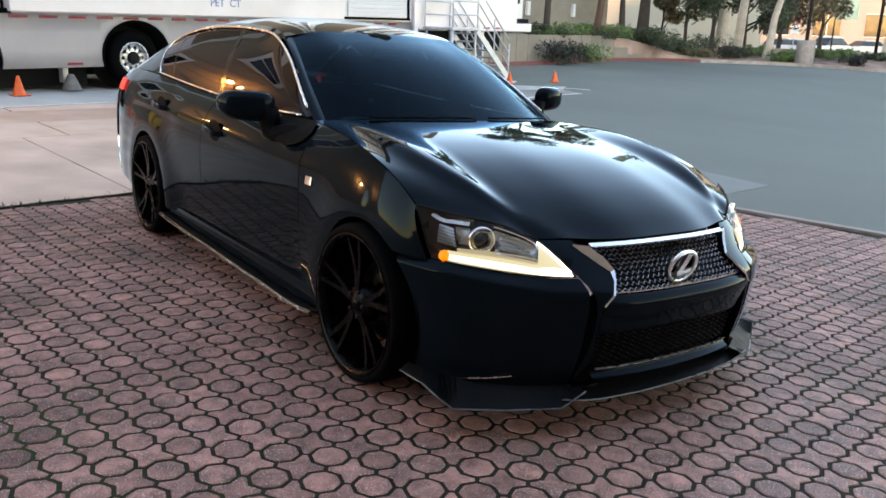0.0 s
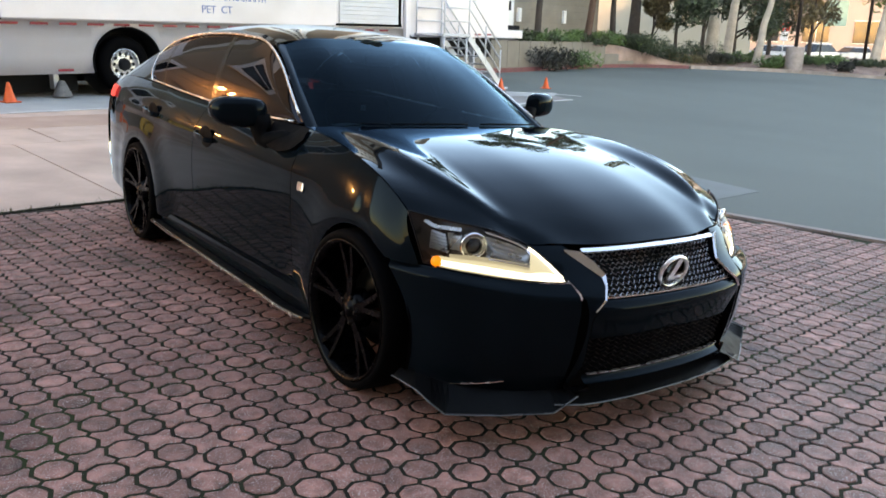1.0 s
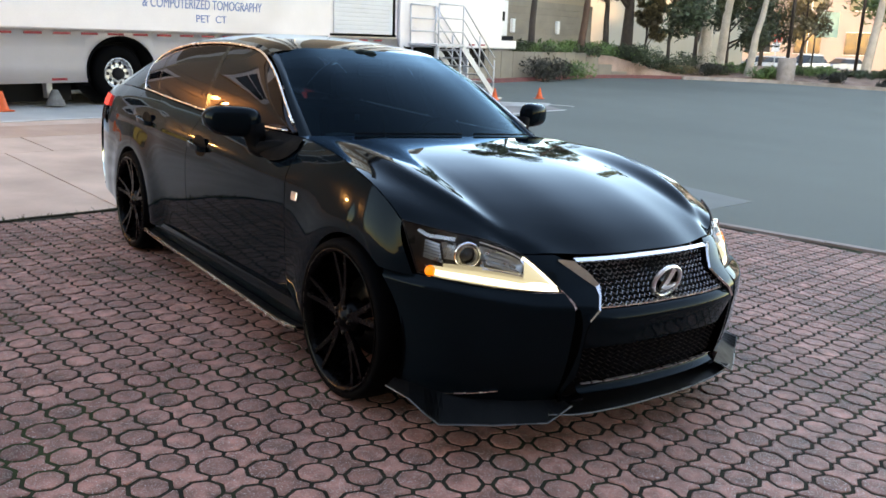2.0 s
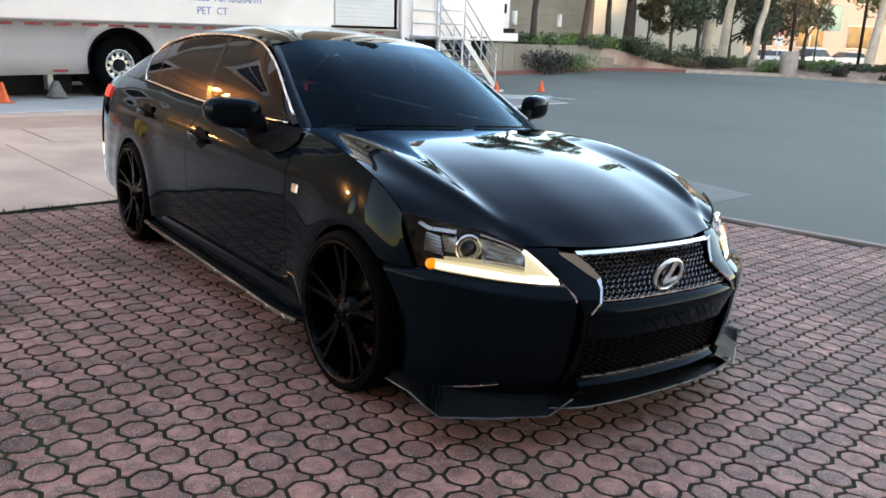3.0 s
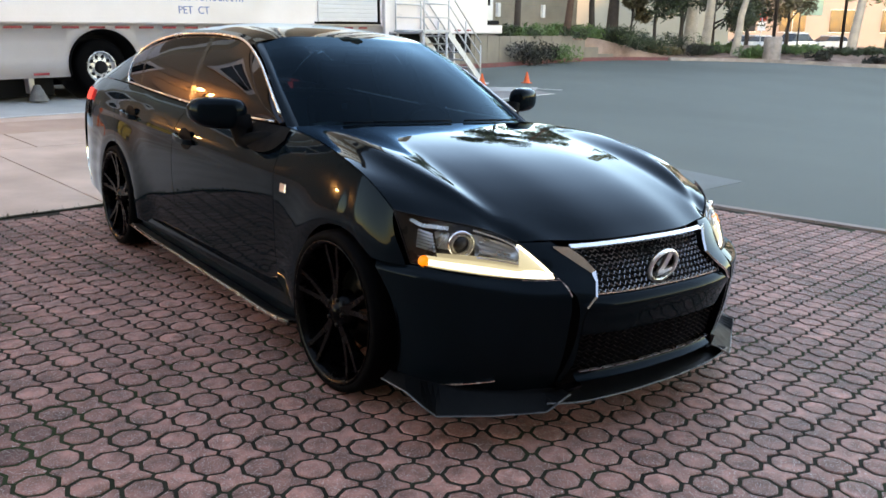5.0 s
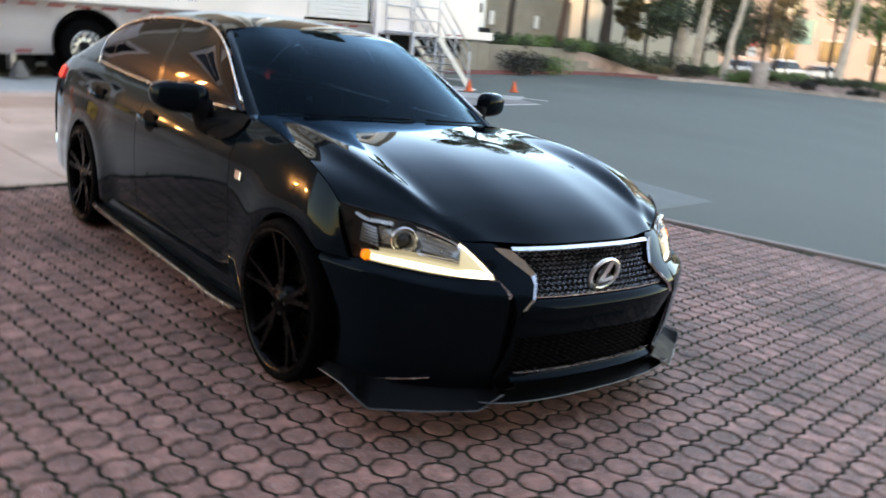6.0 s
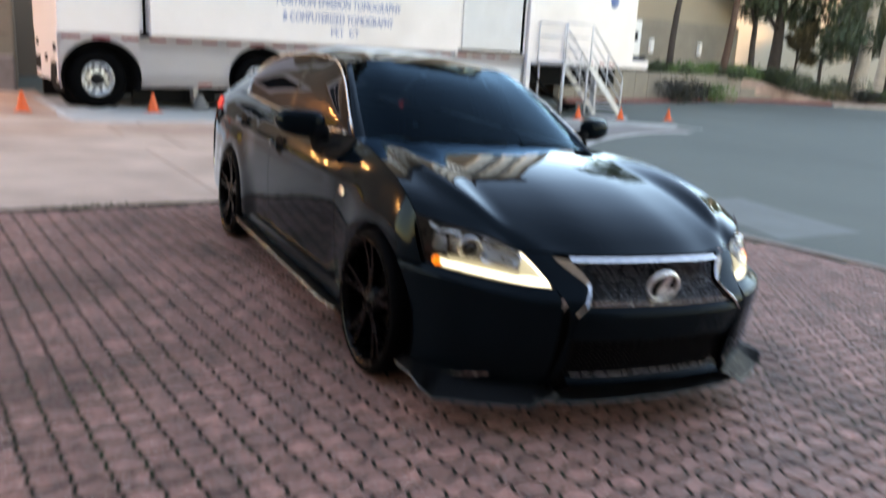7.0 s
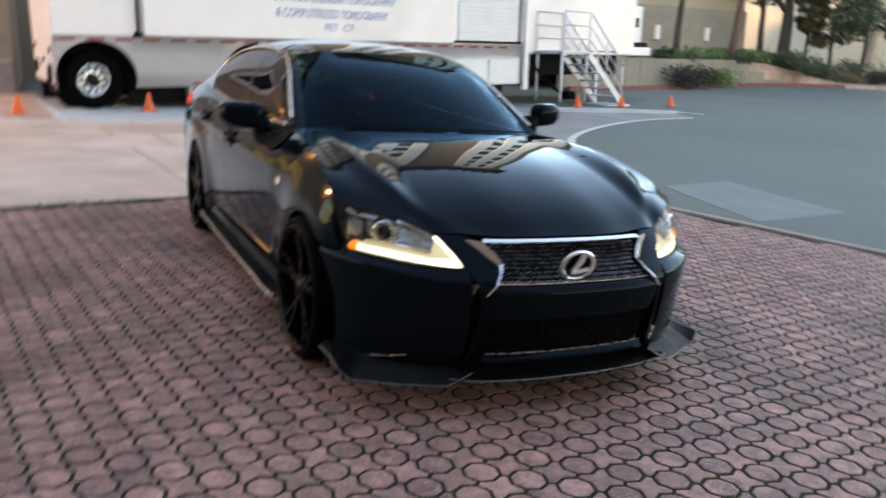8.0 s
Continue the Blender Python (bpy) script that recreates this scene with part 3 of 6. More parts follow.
part("roof", bm, PAINT, car)
bm = sheet(lambda u, v: roof_patch(0.02 + 0.96 * u, v) + np.array((0, 0, 0.030 * math.sin(math.pi * v) * (1 - abs(2 * u - 1) ** 2.5) - 0.022)), steps(20), steps(12))
part("headliner", bm, CABIN, car)
back_low = both([np.array(p) for p in ((0.0, 3.62, 1.112), (0.3, 3.60, 1.108), (0.55, 3.55, 1.098), (0.67, 3.50, 1.088))])
cp = lambda s: spline([np.array((s * x, y, z)) for x, y, z in ((0.583, 2.75, 1.370), (0.612, 3.10, 1.262), (0.67, 3.50, 1.088))])
rear_patch = coons(back_top, back_low, cp(-1), cp(1))
part("rear_window", sheet(lambda u, v: rear_patch(u, v) + np.array((0, 0.03, 0.03)) * math.sin(math.pi * v) * math.sin(math.pi * u), steps(24), steps(12)), TINTED, car)
corner = np.array((fender_x(3.74), 3.74, fender_z(3.74)))
deck_back = both([np.array(p) for p in ((0.0, 3.93, 1.085), (0.35, 3.915, 1.080), (0.62, 3.85, 1.062))] + [corner])
deck_side = lambda s: spline([np.array((s * x, y, z)) for x, y, z in ((0.67, 3.50, 1.088), (0.715, 3.62, 1.072), tuple(corner))])
part("boot_lid", sheet(coons(back_low, deck_back, deck_side(-1), deck_side(1)), steps(24), steps(10)), PAINT, car)
tail_low = both([np.array(p) for p in ((0.0, 3.95, 0.30), (0.4, 3.93, 0.30), (0.72, 3.86, 0.30))] + [flank(3.74, 0.30)])
tail_side = lambda s: spline([corner * np.array((s, 1, 1))] + [flank(3.74, z) * np.array((s, 1, 1)) for z in (0.99, 0.90, 0.75, 0.55, 0.30)])
tail = coons(deck_back, tail_low, tail_side(-1), tail_side(1))
for s in (-1, 1):
    bm = sheet(lambda v, k: (deck_side(1)(v) * (1 - k) + np.array((fender_x(3.50 + 0.24 * v), 3.50 + 0.24 * v, fender_z(3.50 + 0.24 * v))) * k) * np.array((s, 1, 1)), steps(10), steps(3))
    part("rear_deck_side", bm, PAINT, car)
part("rear_bumper", sheet(lambda u, v: tail(u, v) + np.array((0, 0.05 * math.sin(math.pi * v), 0)), steps(24), steps(14)), PAINT, car)
for s in (-1, 1):
    # pillars: windscreen side, rail over the doors and rear pillar, as one frame of painted steel
    bm = sheet(lambda t, k: (lambda p, q: p * (1 - k) + q * k)(rail(0.34 * t) * np.array((s, 1, 1)), ap(s)(t)) + np.array((s * 0.006, -0.004, 0.006)) * math.sin(math.pi * k), steps(20), steps(4))
    part("front_pillar", bm, PAINT, car)
    bm = sheet(lambda y, k: (lambda p: np.array((s * (p[0] + 0.014 - 0.026 * k), y, p[2] - 0.010 + 0.018 * k)))(rail_at(y)), steps(38, 1.44, 2.96), steps(3))
    part("roof_rail", bm, PAINT, car)

    def cq(y, k):
        p, q = rail_at(y), belt(y)
        return (p * (1 - k) + q * k) * np.array((s, 1, 1))
    bm = sheet(lambda v, k: (lambda y0, y1: (lambda y: cq(y, k))(y0 + (y1 - y0) * v))(2.94 + 0.08 * math.sin(math.pi * k), 3.62), steps(12), steps(8))
    sheet(lambda v, k: np.array((s * (cp(1)(v)[0] * (1 - k) + k * (rail_at(2.75 + 0.87 * v)[0])), 2.75 + (0.75 + 0.12 * k) * v, (lambda a, b: a * (1 - k) + b * k)(cp(1)(v)[2], rail_at(2.75 + 0.87 * v)[2]))), steps(12), steps(3), bm=bm)
    part("rear_pillar", bm, PAINT, car)

    # side windows
    def side_glass(y0l, y0t, y1l, y1t, low=0.03, high=0.955):
        def at(k, h):
            hh = low + (high - low) * h
            y = (y0l * (1 - hh) + y0t * hh) * (1 - k) + (y1l * (1 - hh) + y1t * hh) * k
            p, q = belt(y), rail_at(y)
            r = (p * (1 - hh) + q * hh + np.array((0.030 * math.sin(math.pi * hh) - 0.004, 0, 0)))
            return r * np.array((s, 1, 1))
        return sheet(at, steps(20), steps(10))
    part("side_window", side_glass(0.80, 0.80, 1.800, 1.975), TINTED, car, "dark tinted door glass")
    part("side_window", side_glass(1.865, 2.035, 2.69, 2.87), TINTED, car)
    part("quarter_window", side_glass(2.72, 2.90, 2.93, 3.13, 0.03, 0.90), TINTED, car)
    bm = side_glass(1.800, 1.975, 1.865, 2.035, 0.0, 0.98)
    part("centre_pillar", bm, GLOSS, car)
    part("window_bar", side_glass(2.69, 2.87, 2.72, 2.90, 0.0, 0.95), GLOSS, car)
    # bright trim round the windows
    def at_rail(y, hh=0.965):
        p, q = belt(y), rail_at(y)
        return (p * (1 - hh) + q * hh + np.array((0.012, 0, 0))) * np.array((s, 1, 1))
    top_line = [at_rail(y) for y in steps(30, 0.84, 2.94)] + [at_rail(3.05, 0.92), at_rail(3.12, 0.76), at_rail(3.10, 0.5), at_rail(3.04, 0.24), belt(2.92) * np.array((s, 1, 1)) + np.array((s * 0.008, 0, 0.012))]
    bm = tube(bmesh.new(), top_line, 0.0065, 8)
    part("window_trim", bm, SATIN, car, "bright metal trim round the side windows")
    bm = tube(bmesh.new(), [belt(y) * np.array((s, 1, 1)) + np.array((s * 0.008, 0, 0.010)) for y in steps(30, 0.86, 2.92)], 0.0065, 8)
    part("window_trim", bm, SATIN, car)
    # black corner plate and mirror
    bm = sheet(lambda k, h: (lambda y: (belt(y) * (1 - h) + rail_at(y) * h) * np.array((s, 1, 1)) + np.array((s * 0.010, 0, 0.002)))(0.775 + 0.165 * k), steps(6), steps(6))
    part("corner_plate", bm, GLOSS, car)
    mirror = thing("door_mirror", "", "")
    mirror.parent = car
    shell = bmesh.new()
    bmesh.ops.create_uvsphere(shell, u_segments=44, v_segments=28, radius=1)
    for v in shell.verts:
        x, y, z = v.co
        fx, fz = math.copysign(abs(x) ** 0.55, x), math.copysign(abs(z) ** 0.6, z)
        v.co = Vector((s * (0.968 + 0.126 * fx), 1.045 + 0.065 * y * (1 + 0.3 * x) - 0.02 * (1 - abs(x)) + 0.045 * fx, 1.060 + 0.034 * s + (0.072 - 0.006 * x - 0.022 * max(x, 0) ** 3) * fz + 0.008 * x))
        v.co.y = min(v.co.y, 1.088 + 0.045 * fx)
    for f in shell.faces:
        f.smooth = True
    part("mirror_shell", shell, PAINT, mirror, "gloss black mirror housing")
    up = 0.031 * s
    inn = 0.852 - 0.022 * s
    arm = tube(bmesh.new(), [(s * (inn + 0.01), 1.00, 1.04 + up), (s * inn, 0.985, 0.985 + up), (s * (inn - 0.006), 0.970, 0.940 + up), (s * (inn - 0.015), 0.935, 0.915 + 0.5 * up), (s * 0.825, 0.84, 0.925), (s * 0.795, 0.70, 0.935)], [0.058, 0.052, 0.047, 0.044, 0.036, 0.02], 20)
    sheet(lambda k, h: (flank(0.60 + 0.40 * k + 0.05 * h * (1 - k), fender_z(0.62 + 0.36 * k) - 0.115 * (1 - h) * (0.35 + 0.65 * math.sin(math.pi * k) ** 0.5)) + np.array((0.010, 0, 0.004))) * np.array((s, 1, 1)), steps(12), steps(6), bm=arm)
    part("mirror_arm", arm, CABIN, mirror, "matt black mirror foot")
    bm = strip(bmesh.new(), [(s * 0.87, 0.978, 1.01 + 0.03 * s), (s * 0.955, 0.992, 1.01 + 0.03 * s), (s * 1.045, 1.04, 1.012 + 0.03 * s)], 0.012, 0.010)
    part("turn_lamp", bm, LAMP_BACK, mirror)
    # door handles in their cups
    for y, z in ((1.62, 0.840), (2.55, 0.885)):
        handle = thing("door_handle", "", "")
        handle.parent = car
        base = flank(y, z)
        pts = [(s * (flank(y + d, z)[0] + o), y + d, z + 0.10 * d) for d, o in ((-0.11, 0.004), (-0.085, 0.030), (-0.03, 0.038), (0.04, 0.038), (0.085, 0.030), (0.105, 0.004))]
        part("grip", strip(bmesh.new(), [spline(pts)(t) for t in steps(14)], 0.026, 0.014, (s, 0, 0)), PAINT, handle)
        bm = bmesh.new()
        bmesh.ops.create_uvsphere(bm, u_segments=20, v_segments=10, radius=1)
        bmesh.ops.scale(bm, vec=(0.006, 0.092, 0.058), verts=bm.verts)
        bmesh.ops.translate(bm, vec=(s * (base[0] - 0.001), y, z), verts=bm.verts)
        part("cup", bm, CABIN, handle)
    # side sill with a blade under it
    bm = sheet(lambda y, h: np.array((s * (0.890 - 0.018 * (1 - h) + 0.014 * math.sin(math.pi * h)), y, 0.165 + 0.110 * h)), steps(20, 0.34, 2.50), steps(8))
    part("sill", bm, PAINT, car)
    blade = [(s * 0.900, 0.38, 0.180), (s * 0.905, 0.48, 0.172), (s * 0.908, 0.9, 0.175), (s * 0.909, 1.6, 0.184), (s * 0.908, 2.3, 0.192), (s * 0.902, 2.50, 0.197)]
    bm = strip(bmesh.new(), [spline(blade)(t) for t in steps(24)], 0.085, 0.010, (s * -0.25, 0, 1))
    part("side_blade", bm, LIP, car, "thin satin black side skirt blade")
    # fender badge, tail lamp
    bm = bmesh.new()
    box(bm, (-0.006, -0.028, -0.020), (0.006, 0.028, 0.020), 0.004)
    p = flank(0.500, 0.752)
    ob = part("side_badge", bm, CHROME, car, "small square metal badge")
    ob.matrix_basis = Matrix.Translation((s * p[0], p[1], p[2])) @ Euler((0, s * radians(-8), 0)).to_matrix().to_4x4()
    def lamp_wrap(z0, z1, y0, out):
        def at(k, h):
            z = z0 + (z1 - z0) * h
            if k < 0.6:
                p = flank(y0 + (3.74 - y0) * k / 0.6, z) + np.array((out, 0, 0))
            else:
                p = flank(3.74, z) + np.array((out - 0.28 * (k - 0.6), 0.012 + 0.16 * (k - 0.6), 0))
            return p * np.array((s, 1, 1))
        return sheet(at, steps(14), steps(6))
    part("tail_lamp", lamp_wrap(0.905, 0.985, 3.50, 0.012), RED_LAMP, car, "red tail lamp")
    part("tail_lamp_lens", lamp_wrap(0.80, 0.922, 3.58, 0.006), GLOSS, car, "dark smoked lamp lens")
    bm = strip(bmesh.new(), [(s * (abs(spline(blade)(t)[0]) + 0.043), spline(blade)(t)[1], spline(blade)(t)[2] + 0.004) for t in steps(24)], 0.010, 0.012, (s * 0.3, 0, 1))
    part("blade_edge", bm, SATIN, car, "bright edge of the side skirt blade")
    # fog duct slot with a bright lower edge
    bm = strip(bmesh.new(), [nose(s * x, z, 0.004) for x, z in zip(steps(8, 0.672, 0.800), steps(8, 0.235, 0.195))], 0.007, 0.003)
    part("duct_edge", bm, SATIN, car)
    bm = strip(bmesh.new(), [nose(s * x, z, -0.012) for x, z in zip(steps(8, 0.680, 0.792), steps(8, 0.254, 0.216))], 0.014, 0.028, (0, 0, 1))
    part("fog_duct", bm, CABIN, car)
    # small fin beside the lower grille
    bm = strip(bmesh.new(), [nose(s * 0.470, 0.235, 0.0), nose(s * 0.462, 0.200, 0.006), nose(s * 0.425, 0.190, 0.012), nose(s * 0.375, 0.205, 0.012)], 0.030, 0.014, (0, -0.3, 1))
    part("bumper_fin", bm, GLOSS, car)

# ---- front splitter in three pieces ----
def bent(points):
    """Straight pieces through points, as a function of 0..1, one equal share each."""
    p = [np.array(q) for q in points]

    def at(t):
        k = min(int(t * (len(p) - 1)), len(p) - 2)
        w = t * (len(p) - 1) - k
        return p[k] * (1 - w) + p[k + 1] * w

    return at


def plate(fn, us, vs, thick):
    bm = sheet(fn, us, vs)
    for f in bm.faces:
        f.smooth = False
    bmesh.ops.solidify(bm, geom=bm.faces, thickness=thick)
    return bm


front_edge = both([np.array(p) for p in ((0.0, -0.850, 0.146), (0.25, -0.843, 0.148), (0.43, -0.826, 0.156), (0.545, -0.806, 0.172))])
rear_edge = both([np.array(p) for p in ((0.0, -0.755, 0.185), (0.25, -0.748, 0.185), (0.40, -0.730, 0.186), (0.47, -0.712, 0.190))])
part("front_splitter", plate(lambda u, v: front_edge(u) * (1 - v) + rear_edge(u) * v, steps(40), steps(3), 0.010), LIP, car, "satin black front splitter")
part("splitter_edge", tube(bmesh.new(), [front_edge(u) for u in steps(40)], 0.0036, 6), LIP_GLINT, car, "pale line for the highlight on the splitter's edge")
wing_out = bent([(0.452, -0.826, 0.194), (0.555, -0.815, 0.145), (0.72, -0.716, 0.132), (0.885, -0.612, 0.130), (0.930, -0.585, 0.170), (0.931, -0.490, 0.187), (0.928, -0.330, 0.180)])
wing_in = bent([(0.448, -0.770, 0.198), (0.52, -0.735, 0.196), (0.66, -0.650, 0.194), (0.79, -0.530, 0.196), (0.845, -0.460, 0.204), (0.872, -0.400, 0.210), (0.888, -0.325, 0.204)])
for s in (-1, 1):
    bm = plate(lambda u, v: (wing_out(u) * (1 - v) + wing_in(u) * v) * np.array((s, 1, 1)), steps(24), steps(2), 0.009)
    wing = part("splitter_wing", bm, LIP, car, "angular black corner wing of the splitter")
    part("wing_edge", tube(bmesh.new(), [wing_out(u) * np.array((s, 1, 1)) for u in steps(24)], 0.0032, 6), LIP_GLINT, wing)

# ---- wheels ----
def wheel(s, yc):
    w = thing("wheel", "", "")
    w.parent = car
    w.matrix_basis = pose(s * 0.820, yc + (0.032 if yc == 0 else 0.0), 0.330, 0, 0, 0 if s > 0 else 180)
    tyre = lathe(bmesh.new(), [(-0.115, 0.284), (-0.122, 0.300), (-0.112, 0.320), (-0.085, 0.3285), (0.0, 0.330), (0.085, 0.3285), (0.112, 0.320), (0.121, 0.302), (0.112, 0.284), (-0.115, 0.284)], 64)
    part("tyre", tyre, RUBBER, w)
    rim = lathe(bmesh.new(), [(0.112, 0.284), (0.120, 0.290), (0.120, 0.284), (0.110, 0.272), (0.085, 0.266), (-0.10, 0.262)], 64)
    rim = part("rim", rim, RIM, w, "black alloy rim with slim twin spokes")
    bm = bmesh.new()
    for k in range(5):
        a0 = 2 * math.pi * k / 5 + 0.35
        for d in (-0.155, 0.155):
            pts = []
            for r, off, x in ((0.045, 0.35, 0.086), (0.10, 0.55, 0.082), (0.18, 0.85, 0.088), (0.272, 1.0, 0.104)):
                a = a0 + d * off
                pts.append((x, r * math.cos(a), r * math.sin(a)))
            strip(bm, [spline(pts)(t) for t in steps(8)], [0.026 - 0.010 * t for t in steps(8)], 0.020, (1, 0, 0))
    part("spokes", bm, RIM, rim)
    hub = lathe(bmesh.new(), [(0.03, 0.085), (0.078, 0.075), (0.094, 0.055), (0.096, 0.034), (0.104, 0.030), (0.106, 0.001)], 32)
    part("hub_cap", hub, RIM, rim)
    for k in range(5):
        a = 2 * math.pi * k / 5
        bolt = lathe(bmesh.new(), [(0.080, 0.009), (0.100, 0.009), (0.102, 0.001)], 6, at=(0, 0.054 * math.cos(a), 0.054 * math.sin(a)))
        part("wheel_bolt", bolt, STEEL, rim)
    disc = lathe(bmesh.new(), [(-0.055, 0.07), (-0.055, 0.165), (-0.030, 0.165), (-0.030, 0.07)], 40)
    part("brake_disc", disc, STEEL, w)


for s in (-1, 1):
    for yc in (0.0, 2.85):
        wheel(s, yc)

# ---- cabin ----
bm = sheet(lambda u, v: np.array(((2 * u - 1) * 0.70, 0.66 + 0.42 * v, 0.975 + 0.02 * math.sin(math.pi * u) - 0.10 * v * v)), steps(16), steps(6))
box(bm, (-0.70, 1.02, 0.62), (0.70, 1.12, 0.90), 0.03)
part("dashboard", bm, CABIN, car)
steer = part("steering_wheel", lathe(bmesh.new(), [(0.014 * math.sin(a), 0.180 + 0.014 * math.cos(a)) for a in steps(8, 0, 2 * math.pi)], 32, "y"), CABIN, car)
steer.matrix_basis = pose(0.37, 1.22, 0.88, 20, 0, 0)
bm = bmesh.new()
box(bm, (-0.17, -0.02, -0.03), (0.17, 0.02, 0.03), 0.01)
box(bm, (-0.06, -0.03, -0.06), (0.06, 0.02, 0.06), 0.02)
part("spokes", bm, LAMP_DARK, steer)
for s in (-1, 1):
    seat = thing("front_seat", "", "")
    seat.parent = car
    seat.matrix_basis = pose(s * 0.37, 1.75, 0.30)
    bm = bmesh.new()
    box(bm, (-0.25, -0.30, 0.0), (0.25, 0.25, 0.22), 0.06)
    part("cushion", bm, CABIN, seat)
    bm = bmesh.new()
    box(bm, (-0.24, -0.07, 0.0), (0.24, 0.07, 0.62), 0.06, pose(0, 0.28, 0.15, -18, 0, 0))
    part("backrest", bm, CABIN, seat)
    bm = bmesh.new()
    box(bm, (-0.13, -0.05, 0.0), (0.13, 0.05, 0.18), 0.045, pose(0, 0.49, 0.78, -12, 0, 0))
    part("headrest", bm, CABIN, seat)
bm = bmesh.new()
box(bm, (-0.62, 2.55, 0.40), (0.62, 2.75, 1.05), 0.06)
part("rear_seat", bm, CABIN, car)
bm = bmesh.new()
box(bm, (-0.10, 1.33, 1.265), (0.10, 1.36, 1.33), 0.02)
part("inside_mirror", bm, PLASTIC, car)
bm = bmesh.new()
box(bm, (-0.33, 0.98, 1.045), (-0.30, 0.985, 1.075), 0.003)
part("paper_card", bm, surface("white_card", (0.6, 0.6, 0.6), 0.6), car, "small white card behind the windscreen")
bm = sheet(lambda u, v: np.array((-0.60 + 0.17 * u, 0.71 + 0.09 * v + 0.03 * u, 0.992 + 0.008 * math.sin(3 * u))), steps(4), steps(3))
bmesh.ops.solidify(bm, geom=bm.faces, thickness=0.002)
part("paper_sheet", bm, surface("white_paper", (0.75, 0.75, 0.73), 0.6, 0.05), car, "white paper lying on the dashboard")
# wipers
for x0, x1 in ((0.10, 0.62), (-0.55, 0.02)):
    bm = tube(bmesh.new(), [glass(0.5 + x / 1.5, 0.015) + np.array((0, -0.012, 0.014)) for x in steps(8, x0, x1)], 0.0045, 6)
    part("wiper", bm, CABIN, car)

# ---- ground ----
def ground_z(x, y):
    """The height of the site: the forecourt falls to the east, the yard behind rises a little, the far car park lies lower."""
    sx = x if -6 < x < 16 else (16 + 8 * (1 - math.exp(-(x - 16) / 8)) if x > 0 else -6 - 4 * (1 - math.exp((x + 6) / 4)))
    sy = 0 if y < 4 else (y - 4 if y < 20 else 16 + 10 * (1 - math.exp(-(y - 20) / 10)))
    return (-0.0507 + 0.027 * smooth01((y - 5) / 10)) * sx + 0.02 * sy - 0.65 * smooth01((x - 50) / 12)


EDGE_TURN = radians(16.5)
EX, EY = np.array((math.cos(EDGE_TURN), math.sin(EDGE_TURN))), np.array((-math.sin(EDGE_TURN), math.cos(EDGE_TURN)))
EDGE0 = np.array((-1.525, 3.965))  # on the line between paving and concrete
KERB0, KERB = np.array((4.50, 1.55)), np.array((math.cos(radians(105.4)), math.sin(radians(105.4))))
KERB_OUT = np.array((KERB[1], -KERB[0]))


def past_kerb(x, y):
    return (np.array((x, y)) - KERB0) @ KERB_OUT


def past_edge(x, y):
    return (np.array((x, y)) - EDGE0) @ EY


def sunk(x, y):
    """How far the subsoil lies under paving and slabs."""
    return 0.045 * smooth01((-past_kerb(x, y) - 0.02) / 0.4) * smooth01((6.45 - past_edge(x, y)) / 0.4)


ASPHALT = surface("worn_asphalt", (0.115, 0.140, 0.125), 0.85, 0.10, 0.35, 110, 0.6, dist=0.006, tint=(0.124, 0.149, 0.134), stain=(0.084, 0.103, 0.094), stain_at=(0.50, 0.80))
CONCRETE = surface("broom_concrete", (0.53, 0.365, 0.285), 0.85, 0.14, 1.3, 110, 0.35, tint=(0.60, 0.43, 0.345), stain=(0.40, 0.285, 0.225), stain_at=(0.50, 0.78), objrand=0.025)
RED_CONCRETE = surface("stained_concrete", (0.46, 0.275, 0.195), 0.85, 0.15, 1.1, 110, 0.35, tint=(0.52, 0.36, 0.28), stain=(0.33, 0.19, 0.14), stain_at=(0.45, 0.75), objrand=0.06)
KERB_MAT = surface("kerb_concrete", (0.31, 0.26, 0.235), 0.85, 0.2, 5, 120, 0.4)
LINE = surface("worn_white_paint", (0.55, 0.54, 0.52), 0.8, 0.25, 9, 120, 0.3)
SAND = surface("joint_sand", (0.018, 0.017, 0.014), 0.95, 0.35, 5, 120, 0.8, tint=(0.026, 0.026, 0.017), stain=(0.026, 0.046, 0.016), stain_at=(0.49, 0.64), spec=0.2)

xs = sorted({*steps(56, -8, 20), *(-8 - 1.35**k for k in range(1, 24)), *(20 + 1.35**k for k in range(1, 24))})
ys = sorted({*steps(64, -8, 24), *(-8 - 1.35**k for k in range(1, 24)), *(24 + 1.35**k for k in range(1, 24))})
solo("ground", sheet(lambda x, y: np.array((x, y, ground_z(x, y) - sunk(x, y))), xs, ys), ASPHALT, "grey worn asphalt of a car park reaching far off", "ground", kind="structure")


def slab(bm, corners, top, thick, inset=0.004, cells=6):
    """A slab that follows the ground, with a chamfered rim."""
    c = [np.array(p) for p in corners]
    mid = sum(c) / 4
    c = [p + (mid - p) * inset / max(np.linalg.norm(mid - p), 0.1) for p in c]
    def at(u, v):
        p = (1 - u) * (1 - v) * c[0] + u * (1 - v) * c[1] + u * v * c[2] + (1 - u) * v * c[3]
        return np.array((p[0], p[1], ground_z(p[0], p[1]) + top))
    sheet(at, steps(cells), steps(cells), bm=bm)
    for f in bm.faces:
        f.smooth = False
    rim = [e for e in bm.edges if e.is_boundary]
    out = bmesh.ops.extrude_edge_only(bm, edges=rim)
    for v in (g for g in out["geom"] if isinstance(g, bmesh.types.BMVert)):
        v.co.z -= thick
    return bm


